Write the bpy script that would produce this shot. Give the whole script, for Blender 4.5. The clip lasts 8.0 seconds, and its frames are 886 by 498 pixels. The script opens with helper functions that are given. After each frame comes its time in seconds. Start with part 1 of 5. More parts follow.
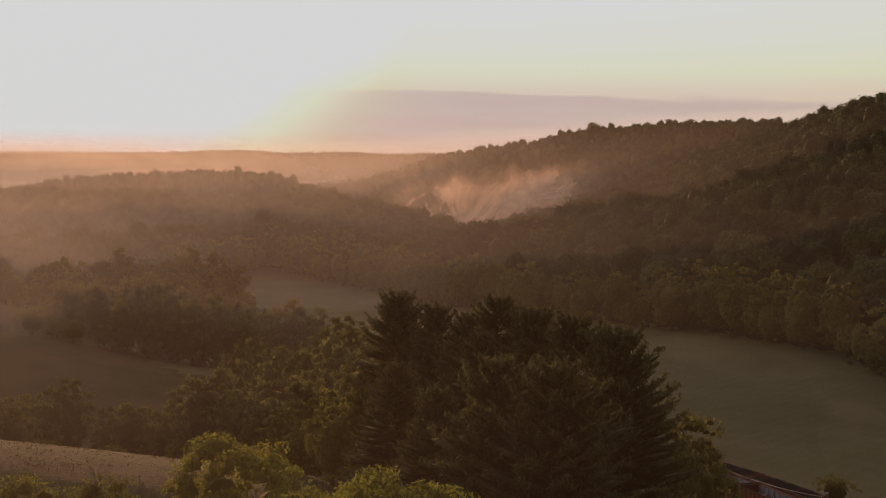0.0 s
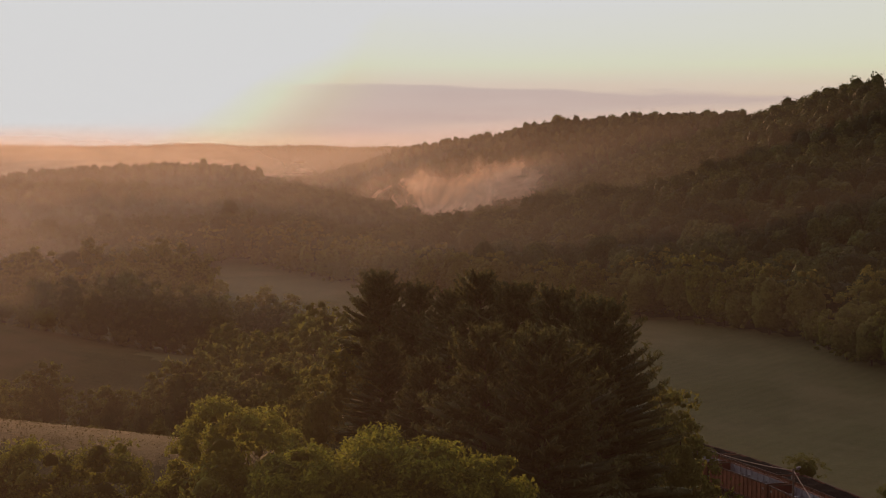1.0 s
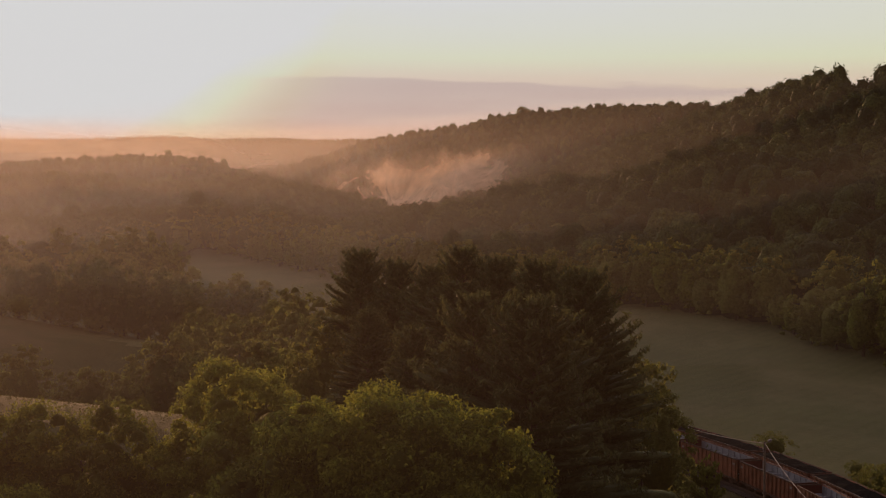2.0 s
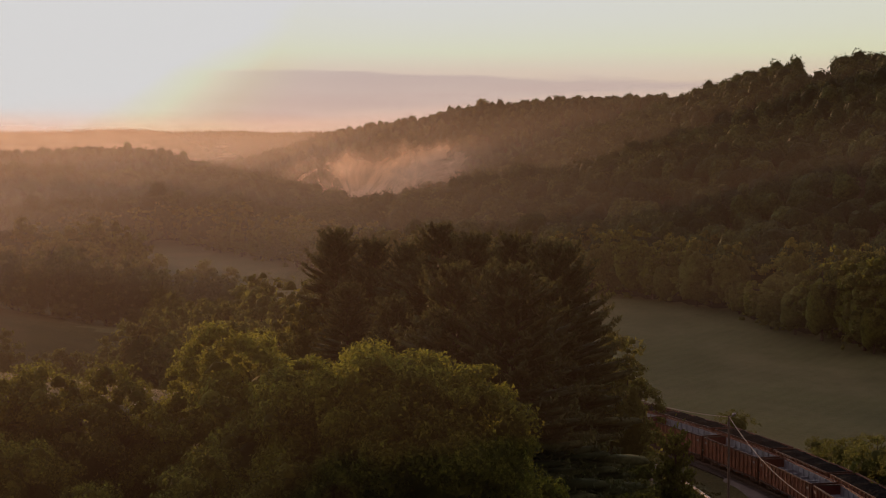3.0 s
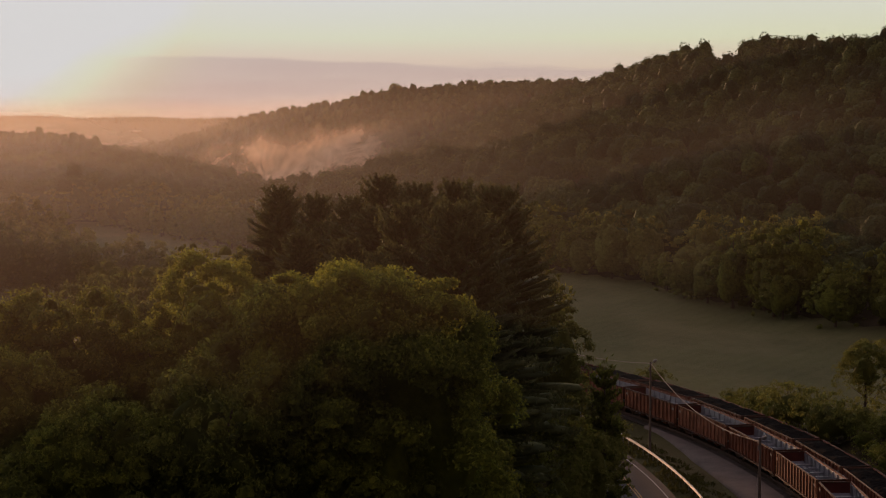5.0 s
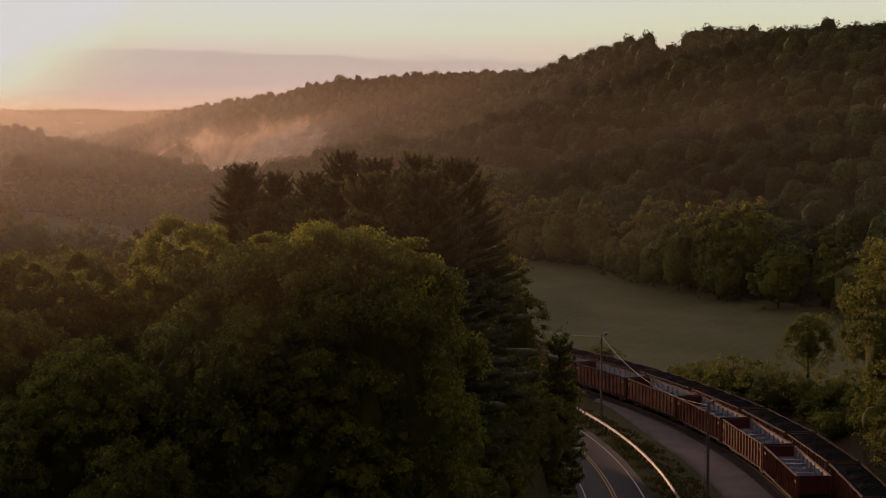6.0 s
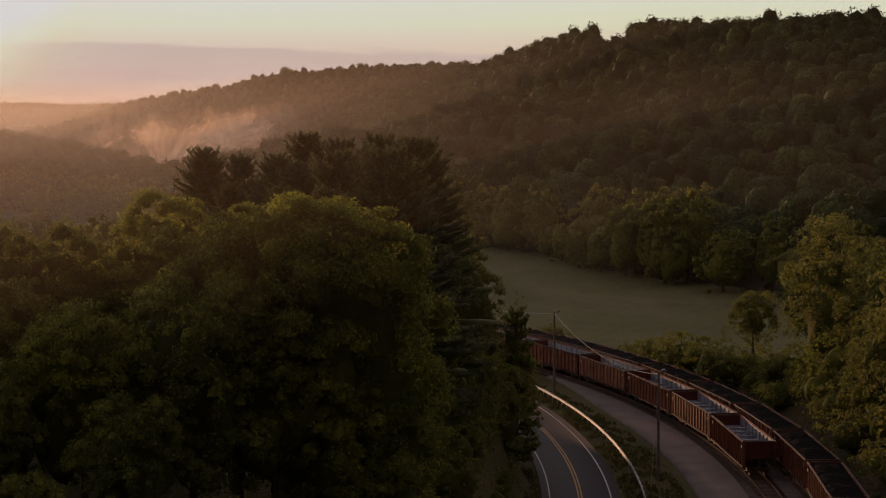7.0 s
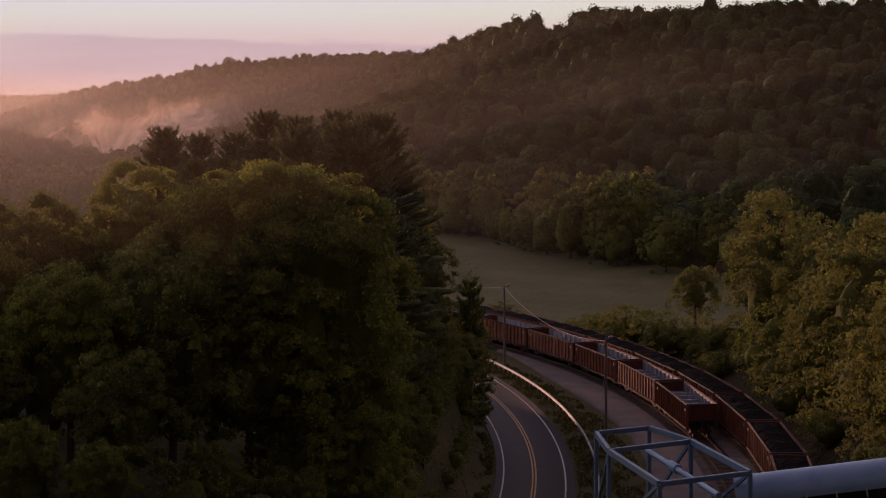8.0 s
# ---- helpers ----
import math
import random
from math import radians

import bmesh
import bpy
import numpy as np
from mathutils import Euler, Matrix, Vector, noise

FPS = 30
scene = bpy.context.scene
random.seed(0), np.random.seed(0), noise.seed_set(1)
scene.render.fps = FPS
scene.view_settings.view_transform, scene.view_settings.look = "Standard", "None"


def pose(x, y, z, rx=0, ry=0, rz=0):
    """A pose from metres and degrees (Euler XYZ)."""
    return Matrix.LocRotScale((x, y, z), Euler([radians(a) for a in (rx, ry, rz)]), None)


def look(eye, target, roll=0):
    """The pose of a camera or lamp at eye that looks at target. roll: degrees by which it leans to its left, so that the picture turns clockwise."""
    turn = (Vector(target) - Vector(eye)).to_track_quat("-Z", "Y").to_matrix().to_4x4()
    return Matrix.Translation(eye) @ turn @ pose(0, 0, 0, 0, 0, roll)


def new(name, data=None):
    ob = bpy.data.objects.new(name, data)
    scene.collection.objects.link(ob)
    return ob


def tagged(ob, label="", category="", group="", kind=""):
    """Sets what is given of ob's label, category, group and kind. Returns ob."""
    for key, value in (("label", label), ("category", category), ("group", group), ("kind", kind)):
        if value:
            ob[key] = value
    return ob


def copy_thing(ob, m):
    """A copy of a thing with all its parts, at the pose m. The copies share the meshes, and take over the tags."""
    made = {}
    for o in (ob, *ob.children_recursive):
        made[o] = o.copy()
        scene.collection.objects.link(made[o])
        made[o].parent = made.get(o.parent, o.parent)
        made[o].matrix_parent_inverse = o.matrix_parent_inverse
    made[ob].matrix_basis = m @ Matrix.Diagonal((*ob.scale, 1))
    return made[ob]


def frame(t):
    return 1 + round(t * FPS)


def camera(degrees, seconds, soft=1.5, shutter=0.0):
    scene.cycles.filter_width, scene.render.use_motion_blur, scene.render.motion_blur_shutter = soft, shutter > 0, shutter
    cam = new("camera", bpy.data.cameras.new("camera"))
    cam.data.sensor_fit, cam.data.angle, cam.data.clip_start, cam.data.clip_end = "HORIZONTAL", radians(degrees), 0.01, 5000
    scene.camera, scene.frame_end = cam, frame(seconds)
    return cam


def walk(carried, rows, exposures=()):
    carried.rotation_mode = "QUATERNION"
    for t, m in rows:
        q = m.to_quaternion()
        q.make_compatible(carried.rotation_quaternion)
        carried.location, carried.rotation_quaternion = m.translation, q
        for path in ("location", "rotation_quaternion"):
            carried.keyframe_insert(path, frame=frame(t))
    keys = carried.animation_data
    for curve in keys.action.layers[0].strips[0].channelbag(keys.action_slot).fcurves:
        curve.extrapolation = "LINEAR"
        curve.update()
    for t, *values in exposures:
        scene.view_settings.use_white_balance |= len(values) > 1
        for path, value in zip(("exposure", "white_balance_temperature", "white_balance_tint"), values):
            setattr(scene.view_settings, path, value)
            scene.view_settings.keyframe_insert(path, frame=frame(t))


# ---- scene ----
cam = camera(30.36, 8.0, soft=1.1)
PATH = [
    (0.0, 0.00, 0.00, 42.56, 87.193, 0.284, 0.0),
    (0.5, -0.78, -1.28, 41.97, 87.086, 0.227, -0.622),
    (1.0, -1.57, -2.69, 41.35, 86.972, 0.190, -1.256),
    (1.5, -2.40, -4.29, 40.71, 86.853, 0.140, -1.883),
    (3.0, -4.92, -9.85, 38.90, 86.498, 0.080, -3.992),
    (3.5, -5.77, -12.04, 38.29, 86.387, 0.036, -4.824),
    (4.0, -6.65, -14.34, 37.67, 86.282, 0.004, -5.580),
    (4.5, -7.58, -16.77, 36.96, 86.169, -0.010, -6.276),
    (6.0, -10.64, -24.10, 34.73, 85.787, -0.070, -9.079),
    (6.5, -11.78, -26.78, 34.20, 85.665, -0.150, -10.034),
    (7.0, -12.96, -29.55, 33.67, 85.535, -0.220, -11.001),
    (7.5, -14.17, -32.50, 33.07, 85.370, -0.312, -11.982),
    (8.0, -15.41, -35.55, 32.43, 85.200, -0.400, -12.997),
]


def lens_pose(x, y, z, tilt, lean, turn):
    """Camera pose from place, tilt, lean about the lens's axis and turn."""
    return pose(x, y, z, tilt, 0, turn) @ pose(0, 0, 0, 0, 0, lean)


walk(cam, [(t, lens_pose(*row)) for t, *row in PATH],
     [(0.0, 0.0, 6500, 10), (7.5, 0.0, 6500, 10), (7.8, 0.0, 6350, 17), (8.0, 0.05, 6000, 31)])

# ---------------------------------------------------------------- light
SUN_TURN, SUN_RISE = -12.3, 2.0          # degrees from +y (left is minus), height
SUN_WAY = Vector((math.sin(radians(SUN_TURN)) * math.cos(radians(SUN_RISE)),
                  math.cos(radians(SUN_TURN)) * math.cos(radians(SUN_RISE)), math.sin(radians(SUN_RISE))))
sun_data = bpy.data.lights.new("sun", "SUN")
sun_data.energy, sun_data.angle, sun_data.color = 4.2, radians(1.8), (1.0, 0.51, 0.265)
sun = new("sun", sun_data)
sun.matrix_world = look(SUN_WAY * 100, (0, 0, 0))


class Nodes:
    """A short way to write node trees."""

    def __init__(self, tree):
        self.tree = tree
        tree.nodes.clear()

    def add(self, kind, **sets):
        node = self.tree.nodes.new(kind)
        for key, value in sets.items():
            if key == "ins":
                for name, v in value.items():
                    self.put(node.inputs[name], v)
            elif key == "operation":
                node.operation = value
            elif key == "blend_type":
                node.blend_type = value
            elif key == "data_type":
                node.data_type = value
        return node

    def put(self, socket, v):
        if isinstance(v, bpy.types.NodeSocket):
            self.tree.links.new(v, socket)
        elif isinstance(v, bpy.types.Node):
            self.tree.links.new(v.outputs[0], socket)
        else:
            socket.default_value = v

    def math(self, op, a, b=0.0, c=None):
        n = self.add("ShaderNodeMath", operation=op)
        for i, v in enumerate((a, b) if c is None else (a, b, c)):
            self.put(n.inputs[i], v)
        return n.outputs[0]

    def mix(self, factor, a, b, blend="MIX"):
        n = self.add("ShaderNodeMix", data_type="RGBA", blend_type=blend)
        self.put(n.inputs["Factor"], factor)
        for key, v in (("A", a), ("B", b)):
            s = [i for i in n.inputs if i.name == key and i.type == "RGBA"][0]
            self.put(s, v if not isinstance(v, tuple) else (*v, 1.0)[:4])
        return [o for o in n.outputs if o.type == "RGBA"][0]

    def noise(self, scale, detail=3.0, rough=0.55, vector=None, distortion=0.0):
        n = self.add("ShaderNodeTexNoise", ins={"Scale": scale, "Detail": detail, "Roughness": rough, "Distortion": distortion})
        if vector is not None:
            self.put(n.inputs["Vector"], vector)
        return n.outputs[0]

    def ramp(self, value, *stops):
        n = self.add("ShaderNodeValToRGB")
        self.put(n.inputs[0], value)
        e = n.color_ramp.elements
        while len(e) < len(stops):
            e.new(0.5)
        for el, (at, c) in zip(e, stops):
            el.position = at
            el.color = (c, c, c, 1) if not isinstance(c, tuple) else (*c, 1.0)[:4]
        return n.outputs[0]

    def scaled(self, vector, scale, turn=0.0):
        n = self.add("ShaderNodeMapping", ins={"Vector": vector, "Scale": scale, "Rotation": (0, 0, turn)})
        return n.outputs[0]


world = bpy.data.worlds.new("dawn_sky")
scene.world = world
scene.cycles.transparent_max_bounces = 16
world.use_nodes = True
w = Nodes(world.node_tree)
way = w.add("ShaderNodeTexCoord").outputs["Generated"]
split = w.add("ShaderNodeSeparateXYZ", ins={"Vector": way})
sky = w.add("ShaderNodeTexSky")
sky.sky_type, sky.sun_disc = "NISHITA", False
sky.sun_elevation, sky.sun_rotation = radians(SUN_RISE), radians(SUN_TURN)
sky.air_density, sky.dust_density, sky.ozone_density = 1.0, 2.0, 1.0
dome = w.mix(1.0, sky.outputs[0], (1.18, 0.60, 0.53), "MULTIPLY")
# height above the horizon, in degrees / 10
rise = w.math("MULTIPLY", w.math("ARCSINE", split.outputs["Z"]), 180 / math.pi / 10)
low = w.ramp(rise, (0.0, (0.60, 0.40, 0.33)), (0.10, (0.66, 0.48, 0.41)), (0.27, (0.66, 0.55, 0.46)), (0.34, (0.67, 0.67, 0.52)),
             (0.43, (0.68, 0.68, 0.61)), (0.56, (0.69, 0.69, 0.67)), (1.0, (0.70, 0.70, 0.69)))
facing = w.add("ShaderNodeVectorMath", operation="DOT_PRODUCT", ins={0: way, 1: SUN_WAY}).outputs["Value"]
low = w.mix(w.ramp(facing, (0.86, 0.75), (0.965, 0.0)), low, w.mix(1.0, low, (0.985, 0.99, 0.86), "MULTIPLY"))
near_sun = w.math("ADD", w.math("MULTIPLY_ADD", facing, 30.0, -29.0), w.math("MULTIPLY_ADD", rise, 0.8, -0.16))
glow = w.ramp(near_sun, (0.0, 0.0), (0.42, 0.0), (0.66, 0.40), (0.80, 0.95), (1.0, 1.0))
glow = w.math("MULTIPLY", glow, w.ramp(rise, (0.24, 1.0), (0.36, 0.0)))
low = w.mix(glow, low, (0.67, 0.67, 0.34), "MIX")
blaze = w.ramp(near_sun, (0.0, 0.0), (0.60, 0.0), (0.82, 0.5), (0.96, 1.0))
low = w.mix(blaze, low, (0.9, 0.9, 0.88))
# cloud bank low over the horizon
drift = w.scaled(way, (7.0, 7.0, 90.0))
puff = w.noise(1.6, 4.0, 0.55, drift, 0.4)
waved = w.math("ADD", rise, w.math("MULTIPLY", w.math("SUBTRACT", puff, 0.5), 0.07))
foot = w.ramp(w.math("MULTIPLY_ADD", split.outputs["X"], -0.42, waved), (0.10, 0.0), (0.135, 1.0))
head = w.ramp(w.math("MULTIPLY_ADD", split.outputs["X"], 0.14, waved), (0.258, 1.0), (0.274, 0.0))
bank = w.math("MULTIPLY", foot, head)
side = w.ramp(w.math("ADD", w.math("MULTIPLY_ADD", rise, -0.10, split.outputs["X"]), 0.525), (0.0, 1.0), (0.72, 1.0), (0.80, 0.0))
side = w.math("MULTIPLY", side, w.ramp(near_sun, (0.20, 1.0), (0.50, 0.75), (0.72, 0.30), (0.88, 0.0)))
low = w.mix(w.math("MULTIPLY", w.math("MULTIPLY", bank, side), 0.75), low, (0.50, 0.395, 0.375))
streak = w.ramp(w.noise(2.0, 5.0, 0.6, w.scaled(way, (3.0, 3.0, 45.0), 0.3), 0.6), (0.45, 0.0), (0.75, 0.30))
streak = w.math("MULTIPLY", streak, w.math("SUBTRACT", 1.0, glow))
low = w.mix(streak, low, (0.70, 0.62, 0.55))
upper = w.ramp(w.math("MULTIPLY", rise, 0.25), (0.25, 0.0), (0.9, 1.0))
back = w.ramp(w.math("MULTIPLY_ADD", facing, 0.5, 0.5), (0.55, 0.0), (0.88, 1.0))
mixed = w.mix(upper, low, dome)
mixed = w.mix(back, dome, mixed)
dim = w.ramp(w.math("MULTIPLY_ADD", facing, 0.5, 0.5), (0.0, 0.18), (0.38, 0.40), (0.55, 1.0))
mixed = w.mix(1.0, mixed, dim, "MULTIPLY")
bg = w.add("ShaderNodeBackground", ins={"Color": w.mix(1.0, mixed, (0.665, 0.665, 0.665), "DARKEN"), "Strength": 1.0})
w.tree.links.new(bg.outputs[0], w.add("ShaderNodeOutputWorld").inputs[0])

# ---------------------------------------------------------------- materials


def material(name):
    m = bpy.data.materials.new(name)
    m.use_nodes = True
    return m, Nodes(m.node_tree)


def finish(n, shader):
    n.tree.links.new(shader.outputs[0], n.add("ShaderNodeOutputMaterial").inputs[0])


def surface(n, color, rough=0.8, metal=0.0, bump=None, depth=0.02, strength=0.6, spec=0.3):
    b = n.add("ShaderNodeBsdfPrincipled", ins={"Base Color": color, "Roughness": rough, "Metallic": metal, "Specular IOR Level": spec})
    if bump is not None:
        n.put(b.inputs["Normal"], n.add("ShaderNodeBump", ins={"Height": bump, "Strength": strength, "Distance": depth}))
    return b


def place_vector(n):
    return n.add("ShaderNodeNewGeometry").outputs["Position"]


def leaf_material(name, dark, light, glow, share=0.25, by_tree=False, spec=0.08):
    """Leaves: a dull face with some light through it, varied leaf by leaf and tree by tree."""
    m, n = material(name)
    geo = n.add("ShaderNodeNewGeometry")
    island = geo.outputs["Random Per Island"]
    big = n.noise(0.12, 2.0, 0.5, geo.outputs["Position"])
    if by_tree:
        tree = n.add("ShaderNodeAttribute")
        tree.attribute_name = "tint"
        tree = tree.outputs["Fac"]
    else:
        tree = n.add("ShaderNodeObjectInfo").outputs["Random"]
    f = n.math("ADD", n.math("MULTIPLY", n.math("POWER", island, 2.2), 0.16 if by_tree else 1.05), n.math("MULTIPLY", tree, 0.85 if by_tree else 0.36))
    f = n.math("ADD", f, n.math("MULTIPLY", n.math("SUBTRACT", big, 0.4), 0.6))
    col = n.mix(f, dark, light)
    grain = n.noise(0.75 if by_tree else 1.5, 4.0, 0.75, geo.outputs["Position"])
    col = n.mix(n.ramp(grain, (0.38, 0.75), (0.60, 0.0)), col, dark)
    tufts = n.add("ShaderNodeTexVoronoi", ins={"Vector": geo.outputs["Position"], "Scale": 0.95})
    height = n.math("MULTIPLY_ADD", tufts.outputs["Distance"], -0.7, n.math("ADD", n.math("MULTIPLY", grain, 0.4), n.math("MULTIPLY", n.noise(2.6, 2.0, 0.6, geo.outputs["Position"]), 0.6)))
    face = n.add("ShaderNodeBsdfPrincipled", ins={"Base Color": col, "Roughness": 0.8, "Specular IOR Level": spec})
    if by_tree:
        n.put(face.inputs["Normal"], n.add("ShaderNodeBump", ins={"Height": height, "Strength": 1.0, "Distance": 1.6}))
    thru = n.add("ShaderNodeBsdfTranslucent", ins={"Color": n.mix(0.55, col, glow)})
    mix = n.add("ShaderNodeMixShader", ins={0: share, 1: face.outputs[0], 2: thru.outputs[0]})
    finish(n, mix)
    return m


LEAF = leaf_material("leaf_green", (0.041, 0.058, 0.016), (0.225, 0.264, 0.050), (0.26, 0.285, 0.055), 0.44)
LEAF_YELLOW = leaf_material("leaf_yellow_green", (0.047, 0.065, 0.016), (0.292, 0.338, 0.052), (0.31, 0.35, 0.06), 0.48)
LEAF_LIGHT = leaf_material("leaf_light_green", (0.095, 0.12, 0.032), (0.27, 0.31, 0.055), (0.36, 0.38, 0.07), 0.48)
LEAF_PALE = leaf_material("leaf_pale_green", (0.078, 0.098, 0.030), (0.215, 0.240, 0.070), (0.31, 0.31, 0.07), 0.44)
NEEDLE = leaf_material("pine_needle", (0.048, 0.071, 0.034), (0.172, 0.204, 0.084), (0.20, 0.21, 0.07), 0.24)
WOODS = leaf_material("woods_leaf", (0.027, 0.046, 0.022), (0.146, 0.207, 0.068), (0.17, 0.21, 0.065), 0.12, True)


def bark_material():
    m, n = material("bark")
    p = place_vector(n)
    ridges = n.noise(9.0, 4.0, 0.6, n.scaled(p, (1, 1, 0.18)))
    col = n.mix(ridges, (0.035, 0.027, 0.02), (0.11, 0.085, 0.065))
    finish(n, surface(n, col, 0.9, 0, ridges, 0.03))
    return m


BARK = bark_material()


def grass_material(name, low, high, dry, scale=1.0, rows=0.0):
    m, n = material(name)
    p = place_vector(n)
    tuft = n.noise(1.6 * scale, 5.0, 0.75, p)
    patch = n.noise(0.06 * scale, 4.0, 0.6, p)
    dryness = n.ramp(n.noise(0.035, 5.0, 0.65, n.scaled(p, (1.0, 0.45, 1.0), 0.4)), (0.48, 0.0), (0.66, 1.0))
    col = n.mix(n.ramp(n.math("MULTIPLY_ADD", tuft, 0.6, n.math("MULTIPLY", patch, 0.4)), (0.36, 0.0), (0.62, 1.0)), low, high)
    col = n.mix(n.math("MULTIPLY", dryness, 0.7), col, dry)
    if rows:
        wave = n.add("ShaderNodeTexWave", ins={"Vector": n.scaled(p, (1, 1, 1), 0.62), "Scale": rows, "Distortion": 3.0, "Detail": 3.0, "Detail Scale": 0.6})
        col = n.mix(n.math("MULTIPLY", wave.outputs["Fac"], 0.15), col, dry)
    finish(n, surface(n, col, 0.95, 0, n.math("ADD", tuft, patch), 0.4, 0.9, 0.1))
    return m


GRASS = grass_material("meadow_grass", (0.036, 0.042, 0.014), (0.095, 0.098, 0.036), (0.125, 0.105, 0.052))
HAY = grass_material("hay_field_grass", (0.080, 0.092, 0.040), (0.130, 0.142, 0.060), (0.165, 0.160, 0.080), 0.8, 0.09)
FLOOR = grass_material("forest_floor", (0.030, 0.028, 0.014), (0.06, 0.055, 0.025), (0.09, 0.07, 0.04))


def plain(name, a, b, rough=0.8, metal=0.0, scale=3.0, depth=0.01, spec=0.3, fine=40.0):
    """A worn surface of two shades with grain at two scales."""
    m, n = material(name)
    p = place_vector(n)
    big = n.noise(scale, 5.0, 0.62, p)
    small = n.noise(fine, 2.0, 0.5, p)
    col = n.mix(n.ramp(n.math("MULTIPLY_ADD", small, 0.3, n.math("MULTIPLY", big, 0.7)), (0.32, 0.0), (0.68, 1.0)), a, b)
    finish(n, surface(n, col, n.math("MULTIPLY_ADD", big, 0.2, rough - 0.1), metal, small, depth, 0.5, spec))
    return m


ASPHALT = plain("asphalt", (0.028, 0.027, 0.031), (0.050, 0.047, 0.051), 0.88, 0, 0.5, 0.01, 0.35)
CONCRETE = plain("gravel_apron", (0.068, 0.059, 0.055), (0.155, 0.133, 0.122), 0.9, 0, 0.35, 0.05, 0.3, 6.0)
BALLAST = plain("ballast", (0.055, 0.05, 0.045), (0.17, 0.15, 0.13), 0.95, 0, 1.2, 0.06, 0.2, 9.0)
WHITE_PAINT = plain("road_paint_white", (0.34, 0.34, 0.34), (0.52, 0.52, 0.51), 0.7)
YELLOW_PAINT = plain("road_paint_yellow", (0.30, 0.19, 0.05), (0.44, 0.28, 0.07), 0.7)
GALV = plain("galvanized_steel", (0.22, 0.22, 0.22), (0.38, 0.375, 0.37), 0.55, 0.45, 2.0, 0.003, 0.4)
RUST = plain("rusty_brown_steel", (0.12, 0.048, 0.030), (0.33, 0.140, 0.080), 0.62, 0.15, 0.9, 0.006)
RUST_DARK = plain("dark_rusty_steel", (0.05, 0.028, 0.02), (0.12, 0.065, 0.045), 0.7, 0.1, 1.4, 0.006)
STENCIL = plain("faded_stencil_paint", (0.16, 0.12, 0.10), (0.40, 0.36, 0.33), 0.8, 0, 7.0)
BARE = plain("bare_grey_steel", (0.22, 0.24, 0.27), (0.42, 0.45, 0.50), 0.45, 0.5, 1.1, 0.004, 0.5)
COAL = plain("coal", (0.006, 0.006, 0.006), (0.016, 0.0155, 0.015), 0.95, 0, 5.0, 0.05, 0.02, 11.0)
STEEL = plain("polished_rail_steel", (0.06, 0.045, 0.036), (0.11, 0.08, 0.065), 0.9, 0.0, 3.0, 0.004, 0.08)
TIE = plain("creosoted_timber", (0.035, 0.027, 0.02), (0.09, 0.07, 0.055), 0.9, 0, 2.0)
BLUE = plain("blue_painted_steel", (0.045, 0.095, 0.17), (0.085, 0.145, 0.22), 0.5, 0.0, 1.5, 0.003, 0.45)
TUBE = plain("light_blue_sheet_metal", (0.10, 0.20, 0.30), (0.17, 0.29, 0.42), 0.45, 0.25, 1.3, 0.003, 0.5)
WOOD_POLE = plain("weathered_pole_wood", (0.10, 0.085, 0.07), (0.24, 0.21, 0.18), 0.9, 0, 2.5)
WIRE = plain("cable", (0.28, 0.24, 0.20), (0.40, 0.34, 0.28), 0.5)
RED = plain("red_oxide_paint", (0.075, 0.020, 0.016), (0.15, 0.040, 0.030), 0.75, 0.0, 1.0)

# ---------------------------------------------------------------- mesh helpers


def mesh_of(name, verts, faces, mat, smooth=False, slots=None, tint=None):
    """A mesh from arrays; faces of one corner count."""
    verts, faces = np.asarray(verts, dtype=np.float32), np.asarray(faces, dtype=np.int32)
    me = bpy.data.meshes.new(name)
    k = faces.shape[1]
    me.vertices.add(len(verts))
    me.vertices.foreach_set("co", verts.ravel())
    me.loops.add(faces.size)
    me.loops.foreach_set("vertex_index", faces.ravel())
    me.polygons.add(len(faces))
    me.polygons.foreach_set("loop_start", np.arange(0, faces.size, k, dtype=np.int32))
    if slots is not None:
        me.polygons.foreach_set("material_index", np.asarray(slots, dtype=np.int32))
    if smooth:
        me.polygons.foreach_set("use_smooth", np.ones(len(faces), dtype=bool))
    for m in mat if isinstance(mat, (list, tuple)) else [mat]:
        me.materials.append(m)
    if tint is not None:
        me.attributes.new("tint", "FLOAT", "POINT").data.foreach_set("value", np.asarray(tint, dtype=np.float32))
    me.update(calc_edges=True)
    return me


def part(name, data, mat=None, parent=None, label="", at=None):
    """Links a bmesh or a mesh as one object, under a thing or a part."""
    if isinstance(data, bmesh.types.BMesh):
        me = bpy.data.meshes.new(name)
        data.normal_update()
        data.to_mesh(me)
        data.free()
        me.materials.append(mat)
    else:
        me = data
    ob = new(name, me)
    if parent is not None:
        ob.parent = parent
    if at is not None:
        ob.matrix_basis = at
    if label:
        ob["label"] = label
    return ob


def box(bm, x0, x1, y0, y1, z0, z1, m=None):
    g = bmesh.ops.create_cube(bm, size=1.0)
    for v in g["verts"]:
        v.co = Vector((x0 + (v.co.x + 0.5) * (x1 - x0), y0 + (v.co.y + 0.5) * (y1 - y0), z0 + (v.co.z + 0.5) * (z1 - z0)))
        if m is not None:
            v.co = m @ v.co
    return g["verts"]


def bar(bm, a, b, wide=0.1, high=None):
    """A square bar from a to b."""
    a, b = Vector(a), Vector(b)
    high = wide if high is None else high
    d = b - a
    m = Matrix.Translation(a) @ d.to_track_quat("Y", "Z").to_matrix().to_4x4()
    return box(bm, -wide / 2, wide / 2, 0, d.length, -high / 2, high / 2, m)


